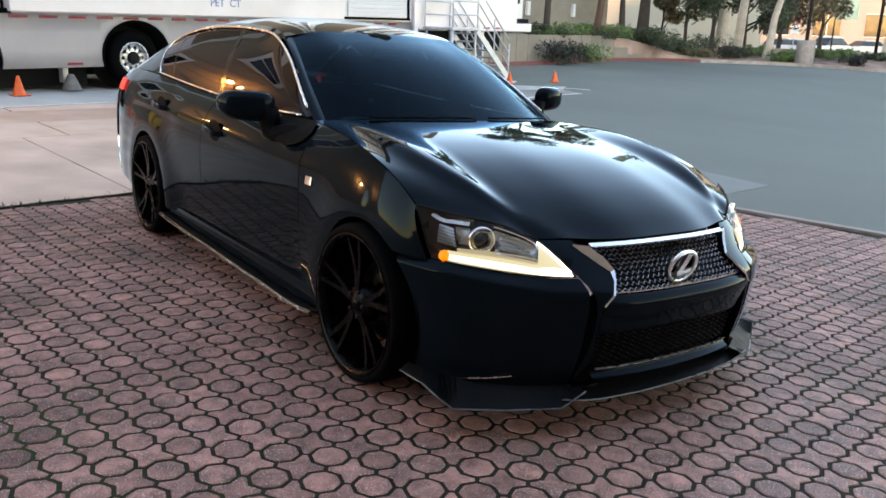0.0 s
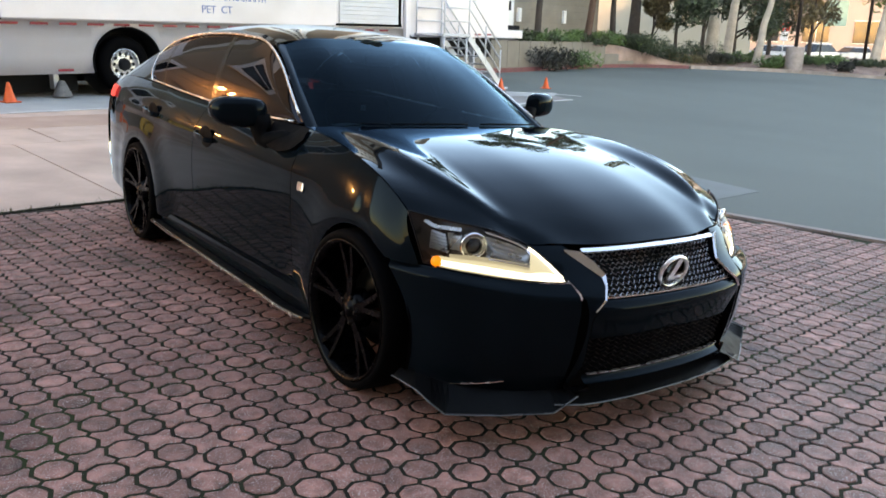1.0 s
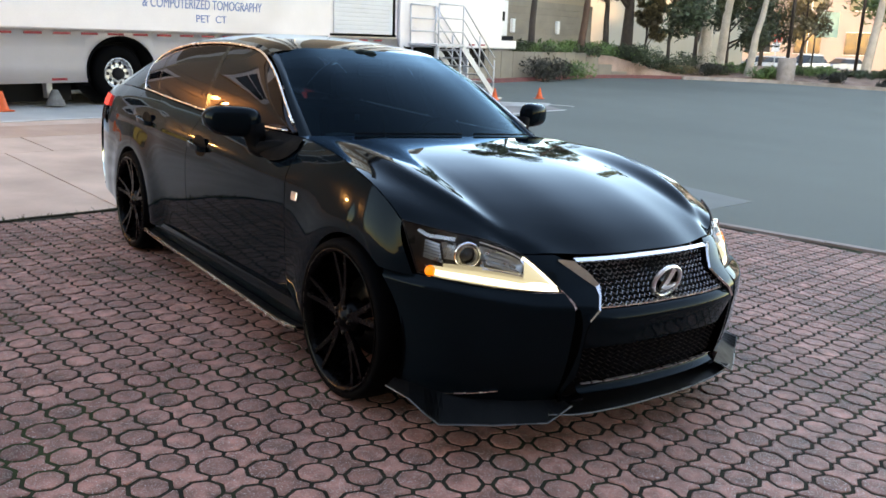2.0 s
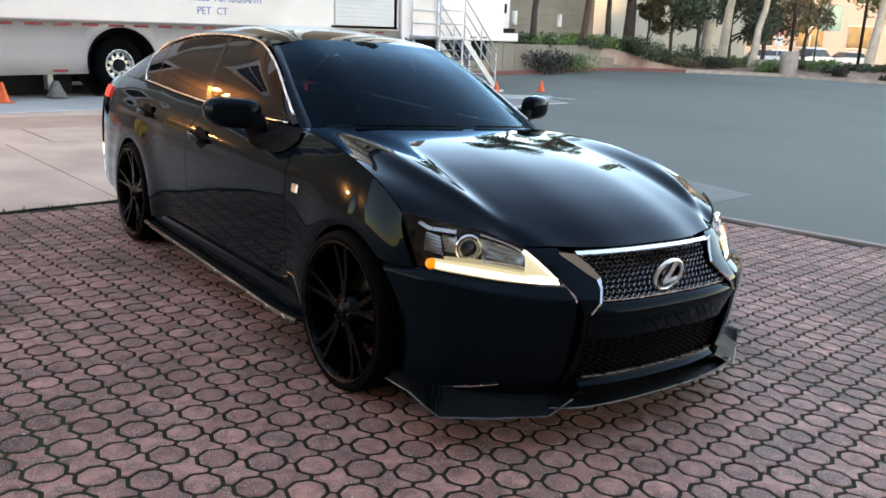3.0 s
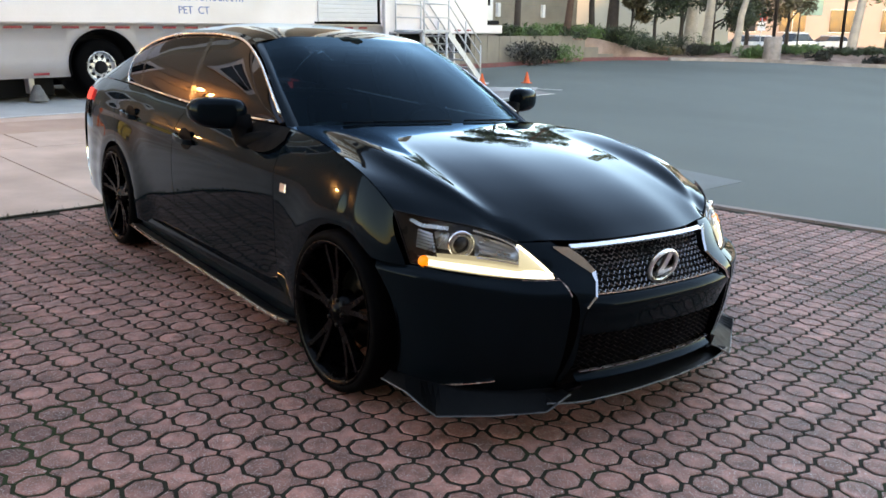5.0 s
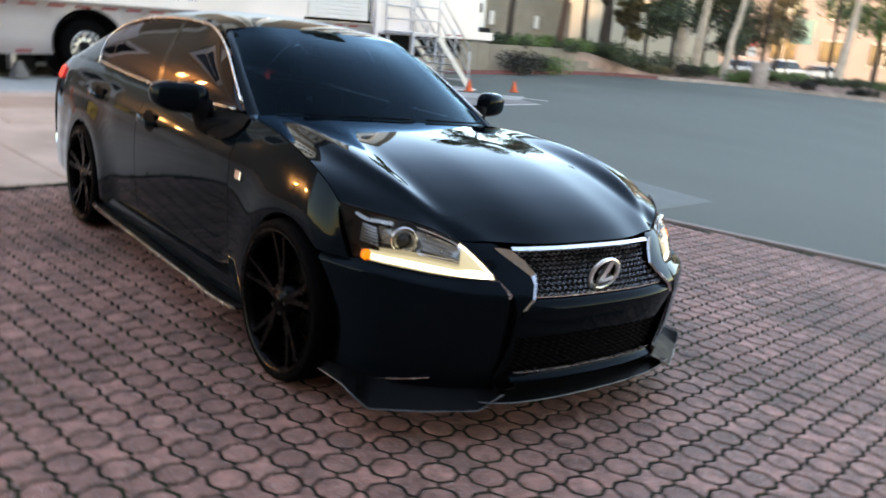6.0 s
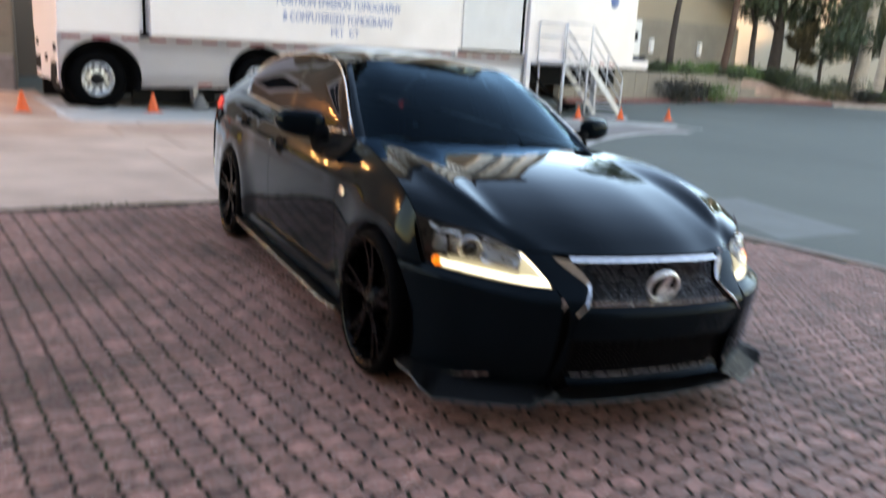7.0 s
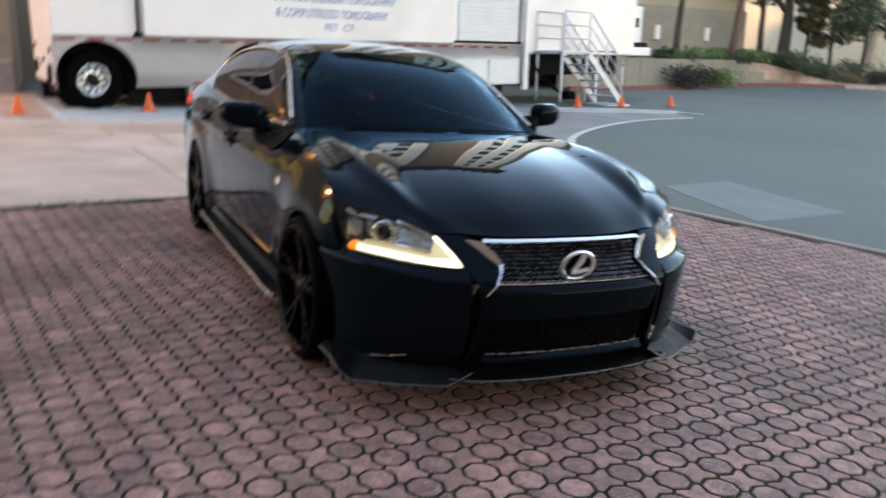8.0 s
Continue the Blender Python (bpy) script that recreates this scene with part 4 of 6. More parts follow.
apron = thing("concrete_apron", "pale concrete slabs with a stained brown band beside the paving", "pavement", kind="structure")
random.seed(4)
SKEW = 0.18  # the cross joints run a little slantwise
rows = ((0.0, 3.15, CONCRETE), (3.15, 4.35, CONCRETE), (4.35, 5.45, RED_CONCRETE), (5.45, 6.45, CONCRETE))
for r, (v0, v1, mat) in enumerate(rows):
    u = -17.0 + (1.1 if r % 2 else 0.55)
    reach = lambda v: (0.0 - (EDGE0 + EY * v - KERB0) @ KERB_OUT) / (EX @ KERB_OUT)  # where the row meets the kerb
    while u + SKEW * v1 < min(reach(v0), reach(v1)) - 0.3:
        last = u + 2.9 + SKEW * v1 > min(reach(v0), reach(v1)) - 0.3
        ends = [reach(v) - 0.004 if last else u + 2.9 + SKEW * v for v in (v0, v1)]
        quad = [EDGE0 + EX * a + EY * b for a, b in ((u + SKEW * v0, v0), (ends[0], v0), (ends[1], v1), (u + SKEW * v1, v1))]
        part("slab", slab(bmesh.new(), quad, 0.0, 0.06, 0.014), mat, apron)
        u += 2.9

# thin weeds and grit in the joint between paving and concrete
bm = bmesh.new()
strip(bm, [(*(EDGE0 + EX * a + EY * (0.012 * math.sin(7 * a))), ground_z(*(EDGE0 + EX * a)) - 0.002) for a in steps(60, -9, 6)], 0.046, 0.012)
solo("joint_strip", bm, SAND, "dark weedy joint between paving and concrete", "joint", kind="structure")
GRASS = surface("weed_green", (0.05, 0.075, 0.022), 0.8, 0.4, 30, 200, 0.1)
random.seed(8)
bm = bmesh.new()
for k in range(420):
    a = random.choice((-1.25, -0.35, -2.3, -3.1)) + random.gauss(0, 0.22) if k % 3 else random.uniform(-5, 1.2)
    p = EDGE0 + EX * a + EY * random.gauss(0.0, 0.018)
    z = ground_z(*p)
    h, d = random.uniform(0.012, 0.045), random.uniform(0, 6.28)
    w = Vector((math.cos(d), math.sin(d), 0)) * 0.005
    b = Vector((*p, z))
    tip = b + Vector((random.gauss(0, 0.015), random.gauss(0, 0.015), h))
    bm.faces.new([bm.verts.new(q) for q in (b - w, b + w, tip)])
solo("weeds", bm, GRASS, "low green weeds along the paving joint", "weeds", kind="stuff")

# kerb band between paving and asphalt
kerb = thing("kerb", "pale flush concrete kerb along the brick paving", "kerb", kind="structure")
for k in range(17):
    a0, a1 = -5.2 + 0.92 * k, -5.2 + 0.92 * (k + 1)
    quad = [KERB0 + KERB * a + KERB_OUT * b for a, b in ((a0, 0.115), (a1, 0.115), (a1, 0.0), (a0, 0.0))]
    part("kerb_stone", slab(bmesh.new(), quad, 0.022, 0.08, 0.003, 3), KERB_MAT, kerb)

# repaired patch, painted lines
bm = slab(bmesh.new(), [(5.22, 4.63), (6.66, 4.95), (6.35, 2.78), (4.62, 2.46)], 0.006, 0.02)
solo("asphalt_patch", bm, surface("pale_patch", (0.175, 0.20, 0.195), 0.85, 0.12, 2, 130, 0.4), "paler repaired patch in the asphalt", "patch", kind="structure")


def painted(points, w):
    fn = spline([np.array((*p, 0)) for p in points])
    return strip(bmesh.new(), [(*fn(t)[:2], ground_z(*fn(t)[:2]) + 0.006) for t in steps(24)], w, 0.006)


for pts, w in ((((5.9, 7.6), (6.7, 8.9), (8.6, 10.6), (10.6, 11.7), (12.6, 12.25)), 0.14), (((9.2, 13.6), (10.9, 13.9), (12.6, 13.5), (13.6, 12.9)), 0.12), (((-2.05, 13.6), (-1.78, 11.5), (-1.62, 10.35), (-1.30, 10.10), (-0.7, 10.36), (0.9, 10.98), (4.0, 12.1), (7.5, 13.2)), 0.12)):
    solo("painted_line", painted(pts, w), LINE, "worn white line painted on the yard", "road marking", kind="structure", group="painted lines")
YARD_CONCRETE = surface("grey_yard_concrete", (0.215, 0.200, 0.190), 0.85, 0.12, 0.9, 110, 0.35, tint=(0.26, 0.245, 0.235), stain=(0.15, 0.142, 0.135), stain_at=(0.48, 0.75))
PALE_CONCRETE = surface("pale_grey_concrete", (0.36, 0.36, 0.345), 0.85, 0.10, 0.9, 110, 0.3, tint=(0.42, 0.42, 0.40), stain=(0.27, 0.27, 0.26), stain_at=(0.50, 0.80))
bm = slab(bmesh.new(), [(9.2, 13.0), (12.6, 12.9), (13.4, 13.6), (9.6, 14.0)], 0.008, 0.02)
solo("concrete_pad", bm, PALE_CONCRETE, "pale worn concrete pad by the stairs", "pad", kind="structure")
curb = spline([np.array((*p, 0)) for p in ((5.9, 7.6), (6.7, 8.9), (8.6, 10.6), (10.6, 11.7), (12.6, 12.25))])
inside = spline([np.array((*p, 0)) for p in ((4.3, 12.3), (6.0, 13.2), (8.4, 13.8), (10.6, 13.9), (12.8, 13.3))])


def yard(u, v):
    p = curb(u) * (1 - v) + inside(u) * v
    return np.array((p[0], p[1], ground_z(p[0], p[1]) + 0.004))


solo("yard_concrete", sheet(yard, steps(16), steps(8)), YARD_CONCRETE, "grey-brown concrete inside the curved white line", "pad", kind="structure")
bm = slab(bmesh.new(), [(-1.62, 10.12), (7.4, 13.2), (6.6, 16.2), (-2.2, 13.9)], 0.0045, 0.05, cells=12)
solo("trailer_bay", bm, PALE_CONCRETE, "pale grey bay under the trailer inside the white line", "pad", kind="structure")
bm = slab(bmesh.new(), [(-12.0, 7.62), (-1.66, 10.66), (-2.10, 15.55), (-12.0, 15.55)], 0.003, 0.05, cells=12)
solo("side_yard", bm, RED_CONCRETE, "tan concrete yard beside the trailer's end", "pad", kind="structure")

# ---- trailer ----
TURN = 15.0
TRAILER = pose(-1.116, 12.03, 0.20, 0, 0, TURN)
WHITE = surface("white_trailer_paint", (0.80, 0.745, 0.755), 0.35, 0.04, 1.2, 60, 0.03, coat=0.2, stain=(0.60, 0.55, 0.54), stain_at=(0.58, 0.85))
WHITE2 = surface("white_door_paint", (0.72, 0.71, 0.72), 0.4, 0.05, 2, 60, 0.03)
REFLECT = surface("red_reflective_tape", (0.34, 0.012, 0.03), 0.4, 0.15, 20, 200, 0.05)
ALU = surface("bare_aluminium", (0.50, 0.51, 0.53), 0.28, 0.15, 12, 150, 0.05, 0.7)
ALU_PAINT = surface("pale_grey_steel", (0.62, 0.62, 0.64), 0.45, 0.08, 6, 120, 0.05, 0.2)
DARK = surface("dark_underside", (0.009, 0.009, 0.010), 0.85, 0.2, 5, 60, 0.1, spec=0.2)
BLUE_INK = surface("blue_lettering", (0.12, 0.21, 0.44), 0.5, 0.08, 10, 100, 0.0)
trailer = thing("medical_trailer", "long white medical scanner trailer with blue lettering parked behind the car", "trailer", TRAILER)
# lower body with wheel openings: y = 0 is the side towards the car
ARC = 0.66


def skirt_low(x):
    z = 0.37
    for xc in (0.05, 3.08):
        if abs(x - xc) < ARC:
            z = max(z, 0.54 + math.sqrt(ARC**2 - (x - xc) ** 2) * 0.93)
    return z if x < 10.60 else 1.05


def slant_end(bm):
    """The trailer's end runs a little slantwise."""
    for v in bm.verts:
        if v.co.x < -0.3:
            v.co.x += 0.14 * max(v.co.y, 0)


xs = sorted({*steps(40, -0.64, 10.58), *(xc + ARC * math.cos(a) for xc in (0.05, 3.08) for a in steps(28, 0, math.pi))})
bm = sheet(lambda x, h: np.array((x, 0, skirt_low(x) + (1.24 - skirt_low(x)) * h)), xs, steps(3))
bmesh.ops.solidify(bm, geom=bm.faces, thickness=-0.05)
part("lower_body", bm, WHITE, trailer)
bm = bmesh.new()
box(bm, (-0.64, 0.0, 1.242), (10.58, 2.6, 4.0), 0.03)
slant_end(bm)
box(bm, (10.58, 0.02, 1.05), (15.22, 2.58, 4.0), 0.03)
part("body", bm, WHITE, trailer)
bm = bmesh.new()
box(bm, (0.86, -0.16, 1.27), (8.12, 0.0, 3.6), 0.015)
part("slide_out", bm, WHITE, trailer, "white wall section that stands proud")
bm = strip(bmesh.new(), [(0.80, -0.03, 1.30), (0.80, -0.03, 3.9)], 0.028, 0.05, (0, -1, 0))
part("seal", bm, RUBBER, trailer, "black rubber seal")
bm = bmesh.new()
box(bm, (0.72, -0.07, 1.24), (0.92, 0.0, 1.32), 0.01)
part("bracket", bm, RUBBER, trailer)
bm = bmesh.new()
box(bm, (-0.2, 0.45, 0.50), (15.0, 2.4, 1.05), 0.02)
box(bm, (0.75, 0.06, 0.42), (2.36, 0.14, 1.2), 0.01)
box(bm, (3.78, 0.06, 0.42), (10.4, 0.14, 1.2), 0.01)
# near-black panels added for the deep shade under the trailer
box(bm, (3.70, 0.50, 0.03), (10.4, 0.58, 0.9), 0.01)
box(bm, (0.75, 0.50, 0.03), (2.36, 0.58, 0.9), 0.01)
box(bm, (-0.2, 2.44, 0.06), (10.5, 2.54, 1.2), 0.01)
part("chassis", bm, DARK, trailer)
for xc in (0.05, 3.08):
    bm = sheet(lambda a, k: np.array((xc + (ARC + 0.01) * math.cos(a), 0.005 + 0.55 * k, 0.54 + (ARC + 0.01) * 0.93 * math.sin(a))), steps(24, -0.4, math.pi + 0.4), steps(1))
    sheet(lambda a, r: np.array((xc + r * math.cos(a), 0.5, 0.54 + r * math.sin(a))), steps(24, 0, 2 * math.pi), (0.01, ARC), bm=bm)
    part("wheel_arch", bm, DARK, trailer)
    rim_lip = strip(bmesh.new(), [(xc + ARC * math.cos(a), -0.012, 0.54 + ARC * 0.93 * math.sin(a)) for a in steps(28, -0.25, math.pi + 0.25)], 0.03, 0.03, (0, -1, 0))
    part("arch_trim", rim_lip, RUBBER, trailer)
    w = thing("trailer_wheel", "", "")
    w.parent = trailer
    w.matrix_basis = pose(xc - 0.05 if xc < 1 else xc - 0.03, 0.20, 0.505, 0, 0, -90)
    part("tyre", lathe(bmesh.new(), [(-0.14, 0.30), (-0.15, 0.40), (-0.12, 0.48), (0, 0.505), (0.10, 0.495), (0.145, 0.46), (0.155, 0.37), (0.14, 0.280), (0.10, 0.26)], 48), RUBBER, w)
    rim = part("rim", lathe(bmesh.new(), [(0.13, 0.285), (0.150, 0.277), (0.145, 0.260), (0.11, 0.250), (0.10, 0.238), (0.085, 0.216), (0.088, 0.16), (0.10, 0.10), (0.10, 0.001)], 48), ALU, w, "bright aluminium truck rim with round holes")
    for k in range(10):
        a = 2 * math.pi * k / 10
        hole = lathe(bmesh.new(), [(0.090, 0.034), (0.0905, 0.001)], 14, at=(0, 0.188 * math.cos(a), 0.188 * math.sin(a)))
        part("hand_hole", hole, DARK, rim)
        nut = lathe(bmesh.new(), [(0.08, 0.016), (0.12, 0.014), (0.122, 0.001)], 6, at=(0, 0.145 * math.cos(a), 0.145 * math.sin(a)))
        part("wheel_nut", nut, ALU, rim)
    part("hub", lathe(bmesh.new(), [(0.09, 0.115), (0.15, 0.105), (0.17, 0.08), (0.172, 0.001)], 24), DARK, rim)
bm = bmesh.new()
box(bm, (-0.655, 0.02, 0.45), (-0.615, 2.40, 1.29), 0.01)
slant_end(bm)
end = part("end_panel", bm, WHITE, trailer)
for y0, y1, z0, z1, label in ((0.14, 0.62, 0.49, 0.76, "dark rectangular tail light"), (1.80, 2.28, 0.58, 0.82, "dark rectangular tail light"), (0.12, 0.32, 0.95, 1.06, "small dark latch"), (1.02, 1.22, 0.76, 0.87, "small dark latch"), (1.95, 2.15, 1.01, 1.12, "small dark latch")):
    bm = bmesh.new()
    box(bm, (-0.675, y0, z0), (-0.657, y1, z1), 0.008)
    slant_end(bm)
    part("tail_light" if "tail" in label else "latch", bm, DARK, end, label)
# reflective strips
x = -0.58
while x < 9.9:
    bm = bmesh.new()
    box(bm, (x, -0.006 if not 0.9 < x < 8.1 else -0.012, 1.175), (x + 0.30, 0.0, 1.215), 0.002)
    part("reflector_strip", bm, REFLECT, trailer)
    x += 0.49
for x in (12.6, 13.1, 13.6, 14.1):
    bm = bmesh.new()
    box(bm, (x, 0.010, 1.12), (x + 0.28, 0.02, 1.16), 0.002)
    part("reflector_strip", bm, REFLECT, trailer)
bm = bmesh.new()
box(bm, (1.78, -0.008, 0.41), (2.05, 0.0, 0.45), 0.002)
part("reflector_strip", bm, REFLECT, trailer)
# roll-up shutter with frame
bm = bmesh.new()
box(bm, (8.36, -0.005, 1.337), (10.365, 0.0, 3.65))
shutter = part("shutter", bm, WHITE2, trailer, "ribbed roll-up shutter")
for k in range(24):
    bm = bmesh.new()
    box(bm, (8.36, -0.035, 1.34 + 0.095 * k), (10.36, -0.005, 1.34 + 0.095 * k + 0.088), 0.008)
    part("slat", bm, WHITE2, shutter)
bm = bmesh.new()
box(bm, (8.24, -0.06, 1.285), (10.46, 0.0, 1.335), 0.006)
box(bm, (10.37, -0.06, 1.335), (10.43, 0.0, 3.7), 0.006)
part("shutter_frame", bm, RUBBER, trailer)
bm = bmesh.new()
box(bm, (8.14, -0.05, 1.20), (8.22, 0.0, 3.7), 0.01)
part("corner_post", bm, WHITE, trailer)
bm = bmesh.new()
box(bm, (10.58, -0.09, 0.16), (10.74, 0.02, 3.8), 0.02)
part("corner_post", bm, WHITE, trailer)
bm = bmesh.new()
box(bm, (8.3, -0.02, 0.30), (9.35, 0.0, 0.92), 0.01)
box(bm, (9.40, -0.02, 0.30), (10.45, 0.0, 0.92), 0.01)
part("locker_door", bm, WHITE2, trailer)
for z in (0.34, 0.95):
    part("locker_rail", strip(bmesh.new(), [(8.28, -0.025, z), (10.5, -0.025, z)], 0.025, 0.025), ALU_PAINT, trailer)
# end cabinet and bumper
bm = bmesh.new()
box(bm, (15.22, 0.35, 1.42), (15.98, 2.2, 2.45), 0.02)
cab = part("end_cabinet", bm, WHITE2, trailer)
bm = bmesh.new()
box(bm, (15.42, 0.335, 1.85), (15.80, 0.352, 2.12), 0.01)
part("vent_grille", bm, DARK, cab)
bm = bmesh.new()
box(bm, (15.22, 0.30, 1.30), (16.25, 2.2, 1.42), 0.02)
part("end_gap", bm, DARK, trailer)
bm = bmesh.new()
box(bm, (15.2, 0.25, 1.04), (16.36, 2.3, 1.28), 0.03)
part("end_bumper", bm, WHITE, trailer)
bm = lathe(bmesh.new(), [(0.0, 0.18), (-0.012, 0.175), (-0.012, 0.001)], 28, "y", (14.1, 0.014, 2.85))
part("round_emblem", bm, BLUE_INK, trailer, "blue round emblem")
bm = tube(bmesh.new(), [(10.7, -0.02, 1.2), (10.8, -0.10, 0.9), (11.05, -0.25, 0.5), (11.4, -0.5, 0.15), (11.6, -0.7, 0.02)], 0.035, 10)
part("cable", bm, RUBBER, trailer, "thick black power cable")
bm = bmesh.new()
box(bm, (11.45, -0.85, -0.06), (11.75, -0.55, 0.14), 0.03)
part("cable_box", bm, RUBBER, trailer)
for x in (1.85, 9.6, 13.9):
    bm = bmesh.new()
    box(bm, (x - 0.05, 0.25, 0.1 if x < 12 else -0.28), (x + 0.05, 0.40, 0.9 if x < 12 else 1.2), 0.01)
    part("support_leg", bm, ALU_PAINT, trailer)
bm = bmesh.new()
bmesh.ops.create_cone(bm, cap_ends=True, segments=16, radius1=0.17, radius2=0.05, depth=0.26, matrix=Matrix.Translation((1.86, 0.1, 0.12)))
part("support_foot", bm, surface("dull_grey_cloth", (0.16, 0.155, 0.15), 0.9, 0.3, 9, 90, 0.4), trailer)


def lettering(text, x, z, size, width_to, slant=0.0):
    """Letters on the trailer's side, built from the built-in font."""
    data = bpy.data.curves.new("letters", "FONT")
    data.body, data.size, data.extrude, data.shear = text, size, 0.003, slant
    tmp = bpy.data.objects.new("letters", data)
    scene.collection.objects.link(tmp)
    me = bpy.data.meshes.new_from_object(tmp.evaluated_get(bpy.context.evaluated_depsgraph_get()))
    bpy.data.objects.remove(tmp)
    w = max(v.co.x for v in me.vertices) - min(v.co.x for v in me.vertices)
    line = thing("lettering", "", "")
    line.parent = trailer
    line.matrix_basis = pose(x, -0.165, z, 90, 0, 0) @ Matrix.Diagonal((width_to / w, 1, 1, 1))
    whole = bmesh.new()
    whole.from_mesh(me)
    bmesh.ops.remove_doubles(whole, verts=whole.verts, dist=0.00005)
    left = set(whole.verts)
    while left:  # each letter is one island
        island, edge = set(), [left.pop()]
        while edge:
            v = edge.pop()
            island.add(v)
            for e in v.link_edges:
                o = e.other_vert(v)
                if o in left:
                    left.discard(o)
                    edge.append(o)
        bm = bmesh.new()
        twin = {v: bm.verts.new(v.co) for v in island}
        for f in whole.faces:
            if f.verts[0] in island:
                bm.faces.new([twin[v] for v in f.verts])
        part("letter", bm, BLUE_INK, line)
    whole.free()


bpy.context.view_layer.update()
lettering("POSITRON EMISSION TOMOGRAPHY", 3.32, 2.00, 0.25, 3.06, 0.12)
lettering("& COMPUTERIZED TOMOGRAPHY", 3.46, 1.70, 0.25, 2.72, 0.12)
lettering("PET  CT", 4.58, 1.455, 0.20, 0.70)

# stairs to the trailer's door, running down beside its wall
stairs = thing("access_stairs", "pale metal access stairs with tube rails beside the trailer", "stairs", TRAILER)
bm = bmesh.new()
box(bm, (11.0, -0.95, 1.10), (12.1, 0.0, 1.16), 0.01)
part("landing", bm, ALU_PAINT, stairs)
for k in range(6):
    bm = bmesh.new()
    x = 12.12 + 0.23 * k
    z = 0.98 - 0.205 * k
    box(bm, (x, -0.92, z), (x + 0.25, -0.05, z + 0.035), 0.006)
    part("tread", bm, ALU_PAINT, stairs)
for y in (-0.94, -0.03):
    part("stringer", strip(bmesh.new(), [(12.05, y, 1.08), (13.58, y, -0.22)], 0.16, 0.03, (0, 1, 0)), ALU_PAINT, stairs)
    bm = bmesh.new()
    for h in (0.95, 0.62, 0.30):
        tube(bm, [(11.05, y, 1.16 + h), (12.05, y, 1.16 + h), (13.50, y, -0.12 + h)], 0.020, 8)
    for x, z0 in ((11.05, 1.14), (12.05, 1.14), (12.8, 0.40), (13.50, -0.22)):
        tube(bm, [(x, y, z0), (x, y, z0 + (0.97 if x < 12.5 else 0.98))], 0.020, 8)
    part("hand_rail", bm, ALU_PAINT, stairs)
for x in (11.08, 12.02):
    for y in (-0.9, -0.06):
        part("stair_leg", tube(bmesh.new(), [(x, y, 1.12), (x, y, -0.12)], 0.03, 8), ALU_PAINT, stairs)
bm = bmesh.new()
box(bm, (12.9, -1.0, -0.30), (13.85, 0.05, -0.24), 0.01)
part("foot_plate", bm, ALU_PAINT, stairs)

# ---- traffic cones ----
ORANGE = surface("orange_plastic", (0.85, 0.11, 0.02), 0.45, 0.12, 12, 120, 0.05)
cone = thing("traffic_cone", "small orange plastic traffic cone standing on the yard", "traffic cone", group="traffic cones")
part("cone_body", lathe(bmesh.new(), [(0.02, 0.105), (0.03, 0.098), (0.12, 0.072), (0.24, 0.040), (0.315, 0.020), (0.32, 0.001)], 24, "z"), ORANGE, cone)
bm = bmesh.new()
box(bm, (-0.13, -0.13, 0.0), (0.13, 0.13, 0.022), 0.012)
part("cone_base", bm, ORANGE, cone)
for k, (x, y) in enumerate(((-2.31, 11.15), (-0.27, 11.93), (10.39, 14.05), (11.95, 14.28), (14.0, 14.7))):
    m = pose(x, y, ground_z(x, y) + 0.003, 0, 0, 17 * k)
    if k == 0:
        cone.matrix_basis = m
    else:
        copy_thing(cone, m)

# ---- buildings ----
BEIGE = surface("beige_render", (0.36, 0.29, 0.215), 0.85, 0.06, 0.6, 40, 0.2, stain=(0.31, 0.26, 0.20), stain_at=(0.55, 0.85))
BLOCK = surface("split_block", (0.25, 0.215, 0.175), 0.9, 0.10, 2, 40, 0.5, objrand=0.08)
WHITE_TRIM = surface("white_window_bay", (0.80, 0.79, 0.77), 0.6, 0.05, 2, 40, 0.1)
DARK_GLASS = surface("dark_window", (0.02, 0.025, 0.03), 0.08, 0.2, 3, 60, 0.0)
HOSP_WALL = surface("brown_stucco", (0.26, 0.19, 0.14), 0.85, 0.06, 0.6, 40, 0.2)
BROWN_WALL = surface("brown_render", (0.25, 0.19, 0.15), 0.85, 0.06, 0.6, 40, 0.2)
PALE = surface("sunlit_wall", (0.46, 0.415, 0.33), 0.85, 0.06, 0.5, 30, 0.2)
PINK = surface("tan_office_wall", (0.33, 0.265, 0.235), 0.85, 0.06, 0.3, 20, 0.2)
ROOF = surface("flat_roof", (0.3, 0.29, 0.28), 0.9, 0.1, 1, 30, 0.2)


